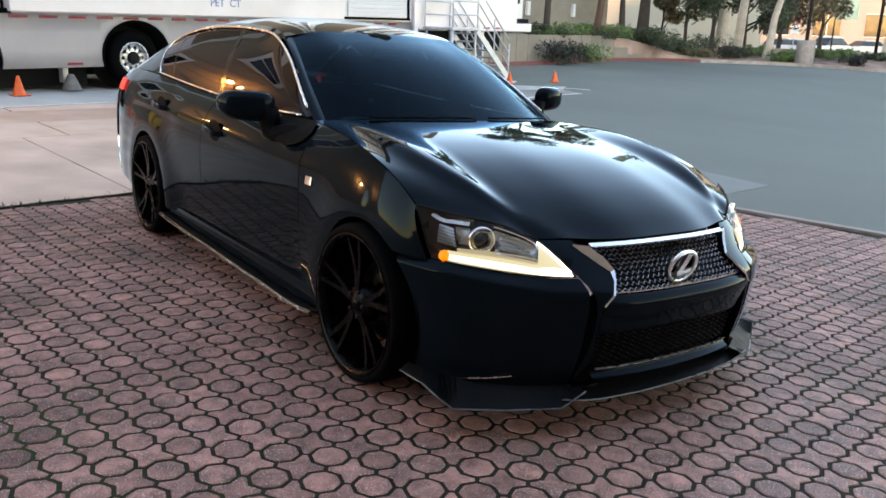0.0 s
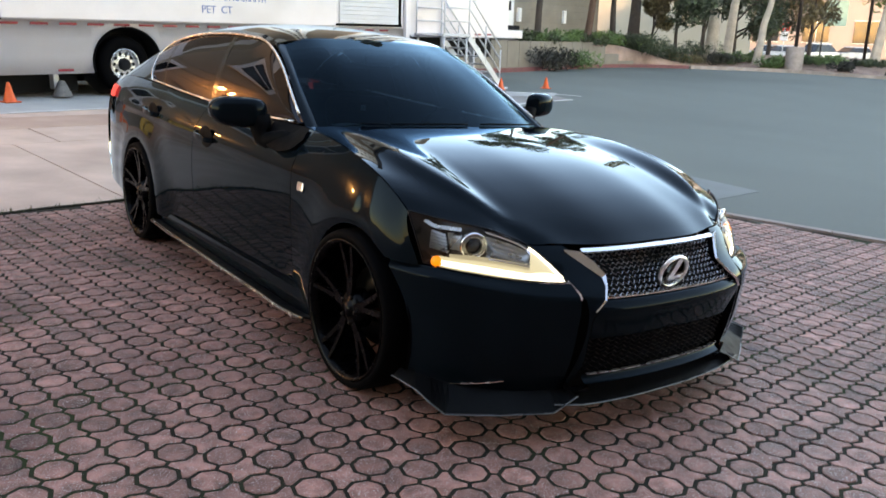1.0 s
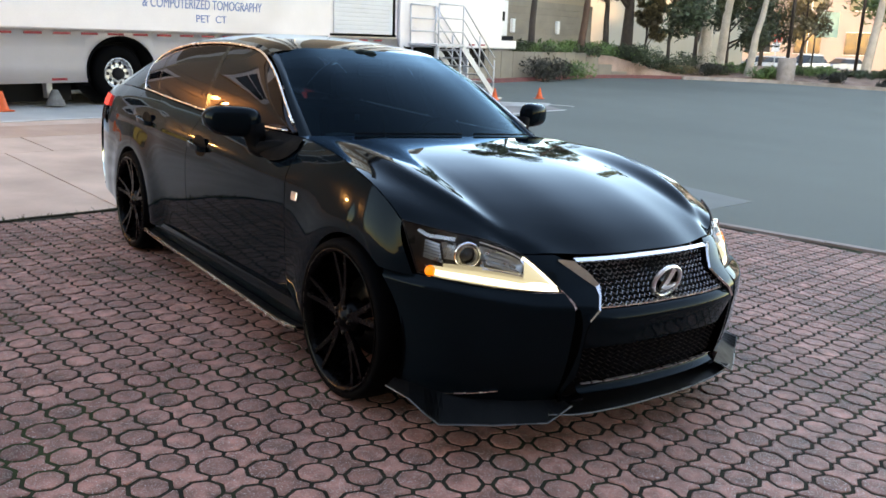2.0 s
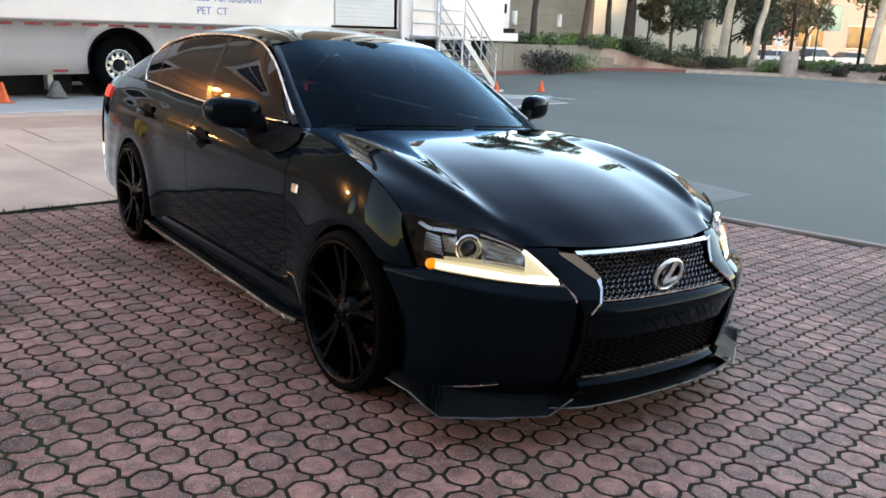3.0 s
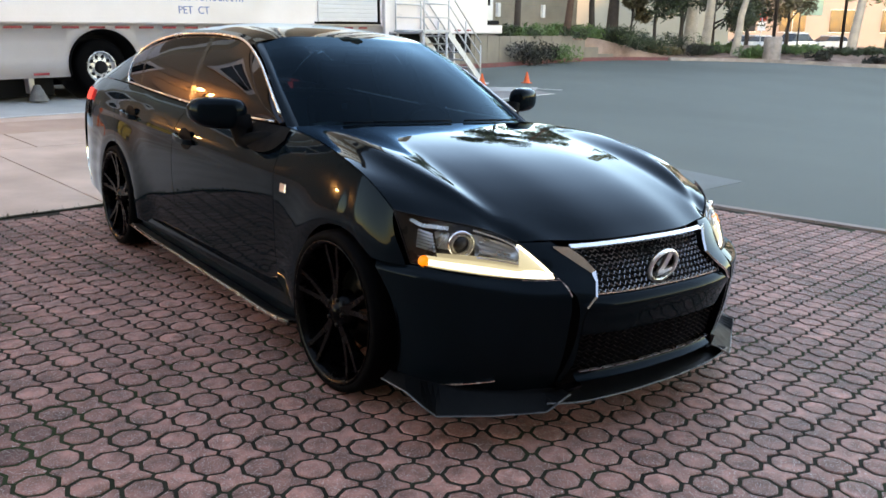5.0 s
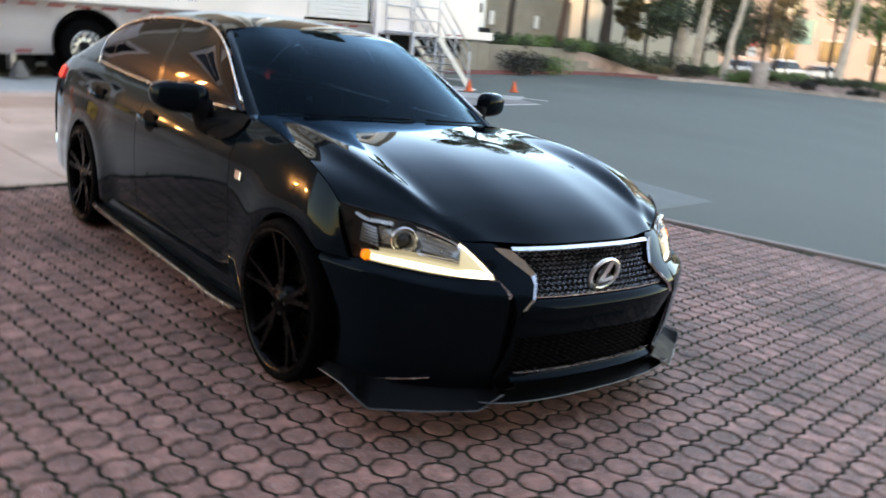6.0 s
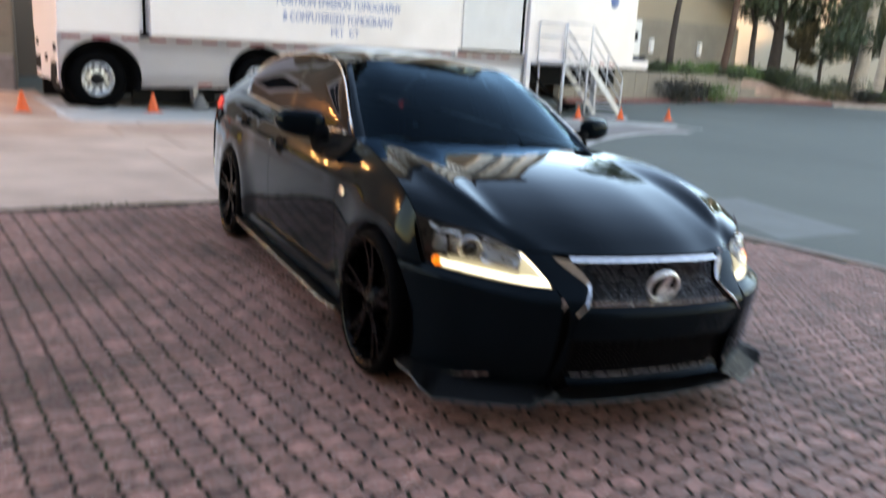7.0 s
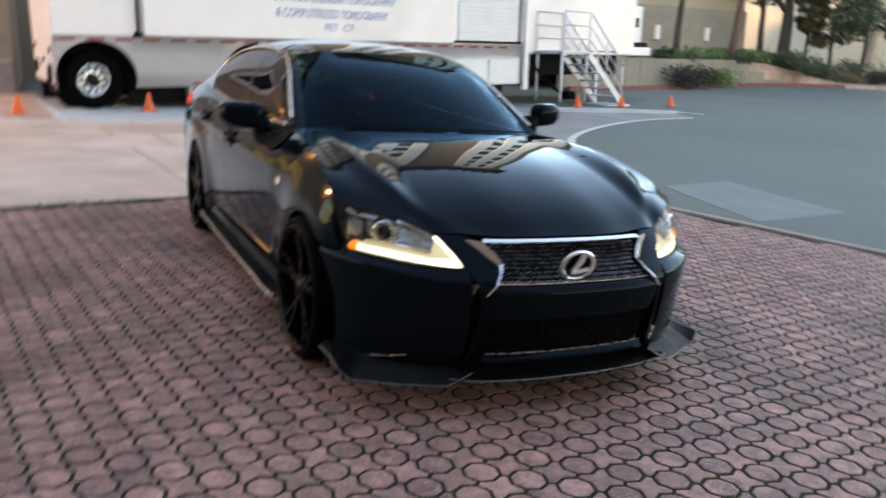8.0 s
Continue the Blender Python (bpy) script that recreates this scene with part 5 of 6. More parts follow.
def building(name, label, m, length, depth, height, wall, storeys, bays, base=0.0, bay_w=1.6, first=0.35, bay_mat=None):
    """A block with window bays on its front (y = 0) and a parapet roof."""
    b = thing(name, label, "building", m)
    bm = bmesh.new()
    box(bm, (0, 0, -1.0), (length, depth, height), 0.05)
    part("wall", bm, wall, b)
    bm = bmesh.new()
    box(bm, (-0.15, -0.15, height + 0.003), (length + 0.15, depth + 0.15, height + 0.45), 0.05)
    part("roof", bm, ROOF, b)
    sh = height / storeys
    for i in range(bays):
        x = (i + 0.5) * length / bays
        if bay_mat:
            bm = bmesh.new()
            box(bm, (x - bay_w / 2 - 0.6, -0.16, base), (x + bay_w / 2 + 0.6, -0.003, height - 0.4), 0.03)
            part("window_bay", bm, bay_mat, b)
        for s in range(storeys):
            z = s * sh + first * sh
            if z < base:
                continue
            win = thing("window", "", "")
            win.parent = b
            bm = bmesh.new()
            box(bm, (x - bay_w / 2, -0.19, z), (x + bay_w / 2, -0.163, z + sh * 0.5), 0.01)
            part("pane", bm, DARK_GLASS, win)
            bm = bmesh.new()
            for lo, hi in (((x - bay_w / 2 - 0.06, -0.22, z - 0.06), (x + bay_w / 2 + 0.06, -0.162, z)), ((x - bay_w / 2 - 0.06, -0.22, z + sh * 0.5), (x + bay_w / 2 + 0.06, -0.162, z + sh * 0.5 + 0.06)), ((x - 0.03, -0.22, z), (x + 0.03, -0.192, z + sh * 0.5))):
                box(bm, lo, hi)
            part("window_frame", bm, WHITE_TRIM, win)
    return b


TILE_ROOF = surface("dark_roof_edge", (0.045, 0.034, 0.030), 0.8, 0.2, 2, 30, 0.2)
HOSP = pose(-13.0, 16.3, 0.3, 0, 0, 15)
hosp = building("hospital_building", "tall brown hospital block with white bays and dark toothed eaves", HOSP, 32.3, 16.0, 17.4, HOSP_WALL, 5, 0)
for k in range(5):  # white bays with two columns of windows
    x0 = 27.7 - 6.75 * k
    bay = thing("window_bay", "", "")
    bay.parent = hosp
    for x, w in ((0.0, 0.75), (1.55, 0.65), (3.0, 0.75)):
        bm = bmesh.new()
        box(bm, (x0 + x, -0.22, 3.4), (x0 + x + w, -0.003, 17.2), 0.03)
        part("pilaster", bm, WHITE_TRIM, bay)
    for c, x in enumerate((0.75, 2.2)):
        for f in range(8):
            z = 3.6 + 1.72 * f
            bm = bmesh.new()
            box(bm, (x0 + x, -0.08, z), (x0 + x + 0.80, -0.003, z + 1.15))
            part("pane", bm, DARK_GLASS, bay)
            bm = bmesh.new()
            box(bm, (x0 + x, -0.14, z + 1.153), (x0 + x + 0.80, -0.003, z + 1.717))
            part("spandrel", bm, WHITE_TRIM, bay)
bm = bmesh.new()
box(bm, (-0.5, -0.55, 17.86), (32.8, 16.2, 18.7), 0.05)
eave = part("roof_edge", bm, TILE_ROOF, hosp, "dark overhanging roof edge")
for k in range(28):
    bm = bmesh.new()
    box(bm, (-0.4 + 1.2 * k, -0.50, 18.7), (0.3 + 1.2 * k, 0.3, 19.35), 0.04)
    part("tooth", bm, TILE_ROOF, eave)
annex = thing("low_annex", "low beige block-walled annex beside the trailer's end", "building", HOSP)
bm = bmesh.new()
box(bm, (32.46, 0, -1.0), (44.0, 16.0, 4.6), 0.05)
part("wall", bm, BEIGE, annex)
bm = bmesh.new()
box(bm, (32.46, -0.15, 4.603), (44.15, 16.15, 4.95), 0.05)
part("roof", bm, ROOF, annex)
for course in range(12):
    bm = bmesh.new()
    box(bm, (32.5, -0.12, -0.6 + 0.30 * course), (44.05, -0.003, -0.6 + 0.30 * course + 0.295), 0.006)
    part("block_course", bm, BLOCK, annex)
for x in (36.5, 40.4):
    bm = bmesh.new()
    box(bm, (x, -0.28, 1.55), (x + 0.22, -0.12, 2.15), 0.03)
    part("wall_light", bm, WHITE_TRIM, annex, "small white wall light")
wing = building("side_building", "beige building with dark windows beside the yard", pose(-12.4, 15.6, 0.3, 0, 0, 0), 10.0, 10.0, 9.2, BEIGE, 2, 0)
for k in range(9):
    part("siding_line", strip(bmesh.new(), [(0.4, -0.01, 0.5 + 0.55 * k), (9.9, -0.01, 0.5 + 0.55 * k)], 0.03, 0.03), BLOCK, wing)
win = thing("window", "", "")
win.parent = wing
bm = bmesh.new()
box(bm, (6.4, -0.03, 6.1), (8.4, -0.003, 8.1), 0.01)
part("pane", bm, DARK_GLASS, win)
bm = bmesh.new()
for lo, hi in (((6.1, -0.14, 5.85), (8.7, -0.003, 6.1)), ((6.1, -0.14, 8.1), (8.7, -0.003, 8.35)), ((6.1, -0.14, 6.1), (6.4, -0.003, 8.1)), ((8.4, -0.14, 6.1), (8.7, -0.003, 8.1)), ((6.4, -0.10, 7.05), (8.4, -0.032, 7.15))):
    box(bm, lo, hi)
part("window_frame", bm, WHITE_TRIM, win, "broad white window frame")
low_win = thing("window", "", "")
low_win.parent = wing
bm = bmesh.new()
box(bm, (8.72, -0.03, 3.10), (9.72, -0.003, 4.40), 0.01)
part("pane", bm, DARK_GLASS, low_win)
bm = bmesh.new()
for lo, hi in (((8.55, -0.14, 2.92), (9.88, -0.003, 3.10)), ((8.55, -0.14, 4.40), (9.88, -0.003, 4.58)), ((8.55, -0.14, 3.10), (8.72, -0.003, 4.40)), ((9.72, -0.14, 3.10), (9.88, -0.003, 4.40))):
    box(bm, lo, hi)
part("window_frame", bm, WHITE_TRIM, low_win, "broad white window frame")
entry = thing("lit_entrance", "", "")
entry.parent = wing
for x in (6.0, 6.72):
    bm = bmesh.new()
    box(bm, (x, -0.03, 0.12), (x + 0.64, -0.003, 2.35), 0.005)
    part("door_pane", bm, glow("lit_door_glass", (1.0, 0.72, 0.22), 0.09), entry, "warm lit door glass")
bm = bmesh.new()
for lo, hi in (((5.88, -0.08, 0.0), (5.997, -0.003, 2.48)), ((6.643, -0.08, 0.12), (6.717, -0.003, 2.35)), ((7.363, -0.08, 0.0), (7.48, -0.003, 2.48)), ((5.997, -0.08, 2.353), (7.363, -0.003, 2.48))):
    box(bm, lo, hi)
part("door_frame", bm, TILE_ROOF, entry, "dark entrance frame")
bm = bmesh.new()
box(bm, (-3.45, 14.9, 0.1), (-2.42, 15.5, 0.95), 0.04)
solo("concrete_block", bm, KERB_MAT, "grey concrete block beside the trailer's end", "concrete block")
# unseen wall added far off to keep the low sun off the forecourt
bm = bmesh.new()
box(bm, (0, 0, -1.5), (58, 8, 15.2), 0.1)
solo("wall_west", bm, BROWN_WALL, "unseen tall brown wall added to shade the forecourt from the sun", "wall", pose(-10.0, -45.0, -0.2, 0, 0, 124.5), kind="structure")
# unseen walls added on two sides to darken the paving by blocking sky
bm = bmesh.new()
box(bm, (-13.0, -10.4, -0.8), (5.0, -10.0, 16.0), 0.05)
box(bm, (-13.4, -10.4, -0.8), (-13.003, 1.5, 16.0), 0.05)
solo("wall_south", bm, BROWN_WALL, "unseen brown wall added to block skylight on the forecourt", "wall", kind="structure")
building("sunlit_building", "low cream building in evening sun beyond the trees", pose(40.0, 47.0, -0.2, 0, 0, -30), 20.0, 10.0, 7.5, PALE, 2, 0)
building("office_building", "tan office building with dark square windows far beyond the car park", pose(78.0, 52.0, -0.3, 0, 0, -52), 60.0, 20.0, 13.5, PINK, 3, 12, 0.0, 2.6, 0.3)

# warm wall lamps on the beige buildings
WARM = glow("warm_lamp_glass", (1.0, 0.50, 0.16), 9.0)
lamp_case = thing("wall_lamp", "warm glowing wall lamp on a beige wall", "wall lamp", group="wall lamps")
bm = bmesh.new()
box(bm, (-0.065, -0.10, -0.11), (0.065, 0.0, 0.12), 0.02)
part("lamp_case", bm, PLASTIC, lamp_case)
bm = bmesh.new()
box(bm, (-0.055, -0.17, -0.09), (0.055, -0.103, 0.09), 0.02)
part("lamp_glass", bm, WARM, lamp_case)
spots = [pose(-5.9, 15.55, 4.30), pose(-5.42, 15.55, 4.40), pose(-5.28, 15.55, 4.45), pose(-11.4, 15.55, 4.0)]
for k, m in enumerate(spots):
    ob = lamp_case if k == 0 else copy_thing(lamp_case, m)
    ob.matrix_basis = m
    light = bpy.data.lights.new("wall_lamp_light", "POINT")
    light.energy, light.color, light.shadow_soft_size = (15.0, 3.5, 3.5, 130.0)[k], (1.0, 0.55, 0.24), 0.08
    new("wall_lamp_light", light).matrix_world = m @ pose(0, -0.30, 0.0)

# ---- planted bed, retaining wall, red kerb ----
SOIL = surface("bark_soil", (0.29, 0.175, 0.135), 0.95, 0.3, 1.2, 40, 0.8, dist=0.03, tint=(0.37, 0.245, 0.195))
RED_KERB = surface("red_kerb_paint", (0.19, 0.060, 0.060), 0.7, 0.25, 4, 60, 0.3)
bed_line = spline([np.array((*p, 0)) for p in ((14.0, 19.9), (18.9, 21.75), (24.0, 23.75), (27.1, 24.6), (30.2, 24.5), (32.6, 23.3), (34.6, 21.9), (36.1, 20.3), (36.9, 17.6), (38.8, 13.5), (43.0, 6.0), (50.0, -6.0))])


def bed_at(t, d):
    p = bed_line(t)
    q = bed_line(min(t + 0.01, 1)) - bed_line(max(t - 0.01, 0))
    n = np.array((-q[1], q[0], 0)) / np.linalg.norm(q)
    p = p + n * d
    walled = 1 - smooth01((t - 0.27) / 0.10)
    rise = (0.12 + walled * 0.95 * smooth01((d - 0.42) / 0.05) + (1 - walled) * 0.38 * smooth01(d / 4.5) + (0.06 + 0.19 * walled) * smooth01((d - 1) / 8)) * (1 - smooth01((d - 14) / 10))
    return np.array((p[0], p[1], ground_z(p[0], p[1]) * (1 - smooth01(d / 6)) + ground_z(*bed_line(t)[:2]) * smooth01(d / 6) + rise - 0.9 * smooth01((d - 15) / 8)))


bm = sheet(bed_at, steps(70), (0.0, 0.2, 0.40, 0.44, 0.5, 0.8, 1.5, 2.5, 3.5, 5, 7, 10, 14, 19, 24))
solo("planting_bed", bm, SOIL, "raised planting bed of bark and soil at the car park's edge", "planting bed", kind="structure")
bm = bmesh.new()
strip(bm, [bed_at(t, -0.04) + np.array((0, 0, -0.045)) for t in steps(40, 0.0, 0.353)], 0.16, 0.17)
solo("red_kerb", bm, RED_KERB, "red painted kerb along the planting bed", "kerb", kind="structure")
bm = strip(bmesh.new(), [bed_at(t, -0.04) + np.array((0, 0, -0.045)) for t in steps(40, 0.355, 1.0)], 0.16, 0.17)
solo("pale_kerb", bm, surface("dusty_kerb", (0.36, 0.29, 0.25), 0.9, 0.25, 3, 60, 0.3), "pale concrete kerb along the planting bed", "kerb", kind="structure")
wall = thing("retaining_wall", "low beige retaining wall behind the red kerb", "wall", kind="structure")
for k in range(16):
    t0, t1 = 0.30 * k / 16, 0.30 * (k + 1) / 16
    bm = bmesh.new()
    a, c = bed_at(t0, 0.33), bed_at(t1 - 0.0006, 0.33)
    base, top = -0.2, 1.02 * (1 - smooth01((t1 - 0.24) / 0.08)) + 0.14
    g = [ground_z(*p[:2]) for p in (a, c)]
    n = np.array((-(c - a)[1], (c - a)[0], 0)) / np.linalg.norm(c - a) * 0.11
    vs = [bm.verts.new(p) for p in [(*(q + s * n)[:2], gz + h) for h in (base, top) for q, gz, s in ((a, g[0], -1), (c, g[1], -1), (c, g[1], 1), (a, g[0], 1))]]
    for f in ((0, 1, 5, 4), (1, 2, 6, 5), (2, 3, 7, 6), (3, 0, 4, 7), (4, 5, 6, 7)):
        bm.faces.new([vs[i] for i in f])
    bmesh.ops.bevel(bm, geom=bm.edges[:], offset=0.003, segments=1, affect="EDGES")
    part("wall_panel", bm, BLOCK, wall)

# ---- plants ----
def leaf_mesh(name, centres, spreads, count, size, seed, flat=0.75, long=1.6):
    """Many small leaves round some centres, as one mesh."""
    rng = np.random.RandomState(seed)
    centres, spreads = np.array(centres, float), np.array(spreads, float)
    pick = rng.choice(len(centres), count, p=spreads**2 / (spreads**2).sum())
    d = rng.normal(size=(count, 3))
    d /= np.linalg.norm(d, axis=1)[:, None]
    d *= (rng.uniform(0.15, 1.0, count) ** 0.5)[:, None] * np.array((1, 1, flat))
    pos = centres[pick] + d * spreads[pick][:, None]
    u = rng.normal(size=(count, 3))
    u /= np.linalg.norm(u, axis=1)[:, None]
    w = np.cross(u, rng.normal(size=(count, 3)))
    w /= np.linalg.norm(w, axis=1)[:, None]
    s = size * rng.uniform(0.6, 1.4, count)[:, None]
    quads = np.stack([pos - u * s * long, pos - w * s * 0.5, pos + u * s * long, pos + w * s * 0.5], 1).reshape(-1, 3)
    me = bpy.data.meshes.new(name)
    me.from_pydata(quads.tolist(), [], np.arange(count * 4).reshape(-1, 4).tolist())
    return me


LEAF = surface("dark_leaf", (0.022, 0.042, 0.022), 0.55, 0.35, 0.5, 20, 0.0, tint=(0.042, 0.062, 0.028), island=0.4)
LEAF2 = surface("olive_leaf", (0.085, 0.115, 0.05), 0.55, 0.35, 0.5, 20, 0.0, tint=(0.13, 0.14, 0.06), island=0.4)
SHRUB = surface("bright_shrub", (0.055, 0.125, 0.040), 0.55, 0.35, 0.6, 20, 0.0, tint=(0.095, 0.165, 0.05), island=0.4)
DARKER = surface("dull_dark_leaf", (0.014, 0.017, 0.013), 0.6, 0.35, 0.6, 20, 0.0, tint=(0.026, 0.026, 0.018), island=0.4)
DRY = surface("dry_shrub", (0.16, 0.13, 0.07), 0.7, 0.35, 0.6, 20, 0.0, island=0.4)
BARK = surface("dark_bark", (0.055, 0.042, 0.036), 0.9, 0.3, 4, 40, 0.8, dist=0.03)
BROWN_BARK = surface("red_brown_bark", (0.12, 0.068, 0.05), 0.9, 0.3, 4, 40, 0.8, dist=0.03)
PALE_BARK = surface("pale_bark", (0.46, 0.39, 0.32), 0.85, 0.2, 2.5, 40, 0.5, dist=0.02)


def tree(label, x, y, z, height, girth, bark, leaf, lean=(0.0, 0.0), fork=0.45, crown=(2.6, 0.55), leaves=2600, size=0.10, seed=1, limbs=7):
    """A tapered trunk with limbs and a crown of many leaves."""
    rng = random.Random(seed)
    t = thing("tree", label, "tree", pose(x, y, z), group="trees at the car park's edge")
    bm = bmesh.new()
    top = Vector((lean[0], lean[1], 1)) * height * 0.86
    path = [Vector((0, 0, -0.4))] + [top * s + Vector((rng.gauss(0, 0.012), rng.gauss(0, 0.012), 0)) * height * s for s in steps(8, 0.03, 1.0)]
    tube(bm, path, [girth * 1.35] + [girth * (1.05 - 0.85 * s) for s in steps(8)], 10)
    centres, spreads = [], []
    for k in range(limbs):
        s = fork + (0.95 - fork) * k / max(limbs - 1, 1)
        b = top * s
        a = rng.uniform(0, 6.28)
        out = crown[0] * rng.uniform(0.55, 1.0) * (1.1 - 0.5 * s)
        e = b + Vector((math.cos(a) * out, math.sin(a) * out, rng.uniform(0.5, 1.6)))
        m1 = b.lerp(e, 0.5) + Vector((0, 0, rng.uniform(0.0, 0.35)))
        r = girth * (0.62 - 0.4 * s)
        tube(bm, [b, m1, e], [r, r * 0.65, r * 0.25], 6)
        for q in range(2):
            f = m1.lerp(e, rng.uniform(0.3, 1.0)) + Vector((rng.gauss(0, 0.5), rng.gauss(0, 0.5), rng.gauss(0.1, 0.35)))
            tube(bm, [m1, f], [r * 0.45, r * 0.15], 5)
            centres.append(f)
            spreads.append(rng.uniform(0.55, 1.1) * crown[1] * crown[0] * 0.62)
        centres.append(e)
        spreads.append(rng.uniform(0.7, 1.15) * crown[1] * crown[0] * 0.75)
    part("trunk", bm, bark, t)
    me = leaf_mesh("crown", centres, spreads, leaves, size, seed)
    me.materials.append(leaf)
    c = new("crown", me)
    c.parent = t
    return t


def along(px, far):
    """A place seen at that bearing (degrees from +y to the east) and distance from the forecourt."""
    a = radians(px)
    return -2.4 + far * math.sin(a), -2.7 + far * math.cos(a)


def bed_height(x, y):
    """The planting bed's height near a place."""
    best = min(((bed_at(t, d)) for t in steps(60) for d in (0.6, 1.5, 3, 5, 8, 12, 16)), key=lambda p: (p[0] - x) ** 2 + (p[1] - y) ** 2)
    return float(best[2])


TREES = (
    # bearing, distance, height, girth, bark, leaf, lean, fork, crown, seed, label
    (42.55, 37.0, 11.0, 0.15, BARK, LEAF, (0.03, -0.02), 0.55, (2.2, 0.55), 3, "slim dark-barked tree in front of the block wall"),
    (45.9, 41.0, 11.5, 0.18, BROWN_BARK, LEAF, (0.05, -0.04), 0.45, (2.6, 0.55), 5, "tall tree with a red-brown trunk behind the retaining wall"),
    (47.6, 43.5, 7.4, 0.17, BARK, LEAF, (-0.02, 0.02), 0.40, (2.4, 0.55), 7, "forked dark tree with a dense crown"),
    (48.95, 45.0, 8.6, 0.33, BARK, LEAF, (0.0, 0.0), 0.36, (2.6, 0.5), 9, "thick grey-brown tree in the planting bed"),
    (51.7, 44.6, 6.0, 0.10, BARK, LEAF, (0.01, 0.0), 0.34, (2.3, 0.62), 11, "small round-crowned dark green tree"),
    (50.2, 46.5, 3.0, 0.08, BARK, DRY, (0.0, 0.0), 0.40, (1.0, 0.6), 31, "small dry brown tree before the cream wall"),
    (53.95, 47.0, 13.0, 0.34, PALE_BARK, LEAF2, (0.03, -0.02), 0.60, (3.0, 0.5), 13, "tall eucalyptus with a pale trunk"),
    (55.0, 49.0, 12.0, 0.26, PALE_BARK, LEAF2, (0.04, -0.03), 0.45, (2.8, 0.5), 15, "pale-trunked tree with thin leaves"),
    (53.4, 53.0, 5.0, 0.14, BARK, LEAF, (0.0, 0.0), 0.26, (2.4, 0.6), 17, "low spreading dark tree"),
    (55.4, 54.0, 4.6, 0.14, BARK, LEAF, (0.0, 0.0), 0.26, (2.4, 0.6), 18, "low spreading dark tree"),
    (56.8, 46.3, 9.0, 0.20, PALE_BARK, LEAF2, (0.14, -0.08), 0.62, (2.0, 0.45), 19, "leaning pale trunk with thin leaves"),
    (57.5, 60.0, 5.6, 0.14, BARK, LEAF, (0.0, 0.0), 0.26, (2.6, 0.7), 20, "round dark green tree beyond the parked cars"),
    (59.9, 60.0, 5.0, 0.14, BARK, DRY, (0.0, 0.0), 0.35, (2.4, 0.45), 21, "half-bare brownish tree beyond the bed"),
    (63.6, 48.6, 10.0, 0.24, PALE_BARK, LEAF2, (0.10, -0.06), 0.5, (2.4, 0.5), 23, "pale leaning eucalyptus at the car park's edge"),
    (65.6, 53.0, 6.5, 0.16, BARK, SHRUB, (0.0, 0.0), 0.3, (2.9, 0.6), 25, "leafy green tree beyond the bed"),
    (69.5, 52.0, 8.0, 0.18, BARK, LEAF, (0.0, 0.0), 0.3, (2.9, 0.6), 27, "leafy dark green tree beyond the bed"),
)
for bearing, far, h, girth, bark, leaf, lean, fork, crown, seed, label in TREES:
    x, y = along(bearing, far)
    tree(label, x, y, bed_height(x, y) - 0.05, h, girth, bark, leaf, lean, fork, crown, 3800, 0.10, seed, 9)


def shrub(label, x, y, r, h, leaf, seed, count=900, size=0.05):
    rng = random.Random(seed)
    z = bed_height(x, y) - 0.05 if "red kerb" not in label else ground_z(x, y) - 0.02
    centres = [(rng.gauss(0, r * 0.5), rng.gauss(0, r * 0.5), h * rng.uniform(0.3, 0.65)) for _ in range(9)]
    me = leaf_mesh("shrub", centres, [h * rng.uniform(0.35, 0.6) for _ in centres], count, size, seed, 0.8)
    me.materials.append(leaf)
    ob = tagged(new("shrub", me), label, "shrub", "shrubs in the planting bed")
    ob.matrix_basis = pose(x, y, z)


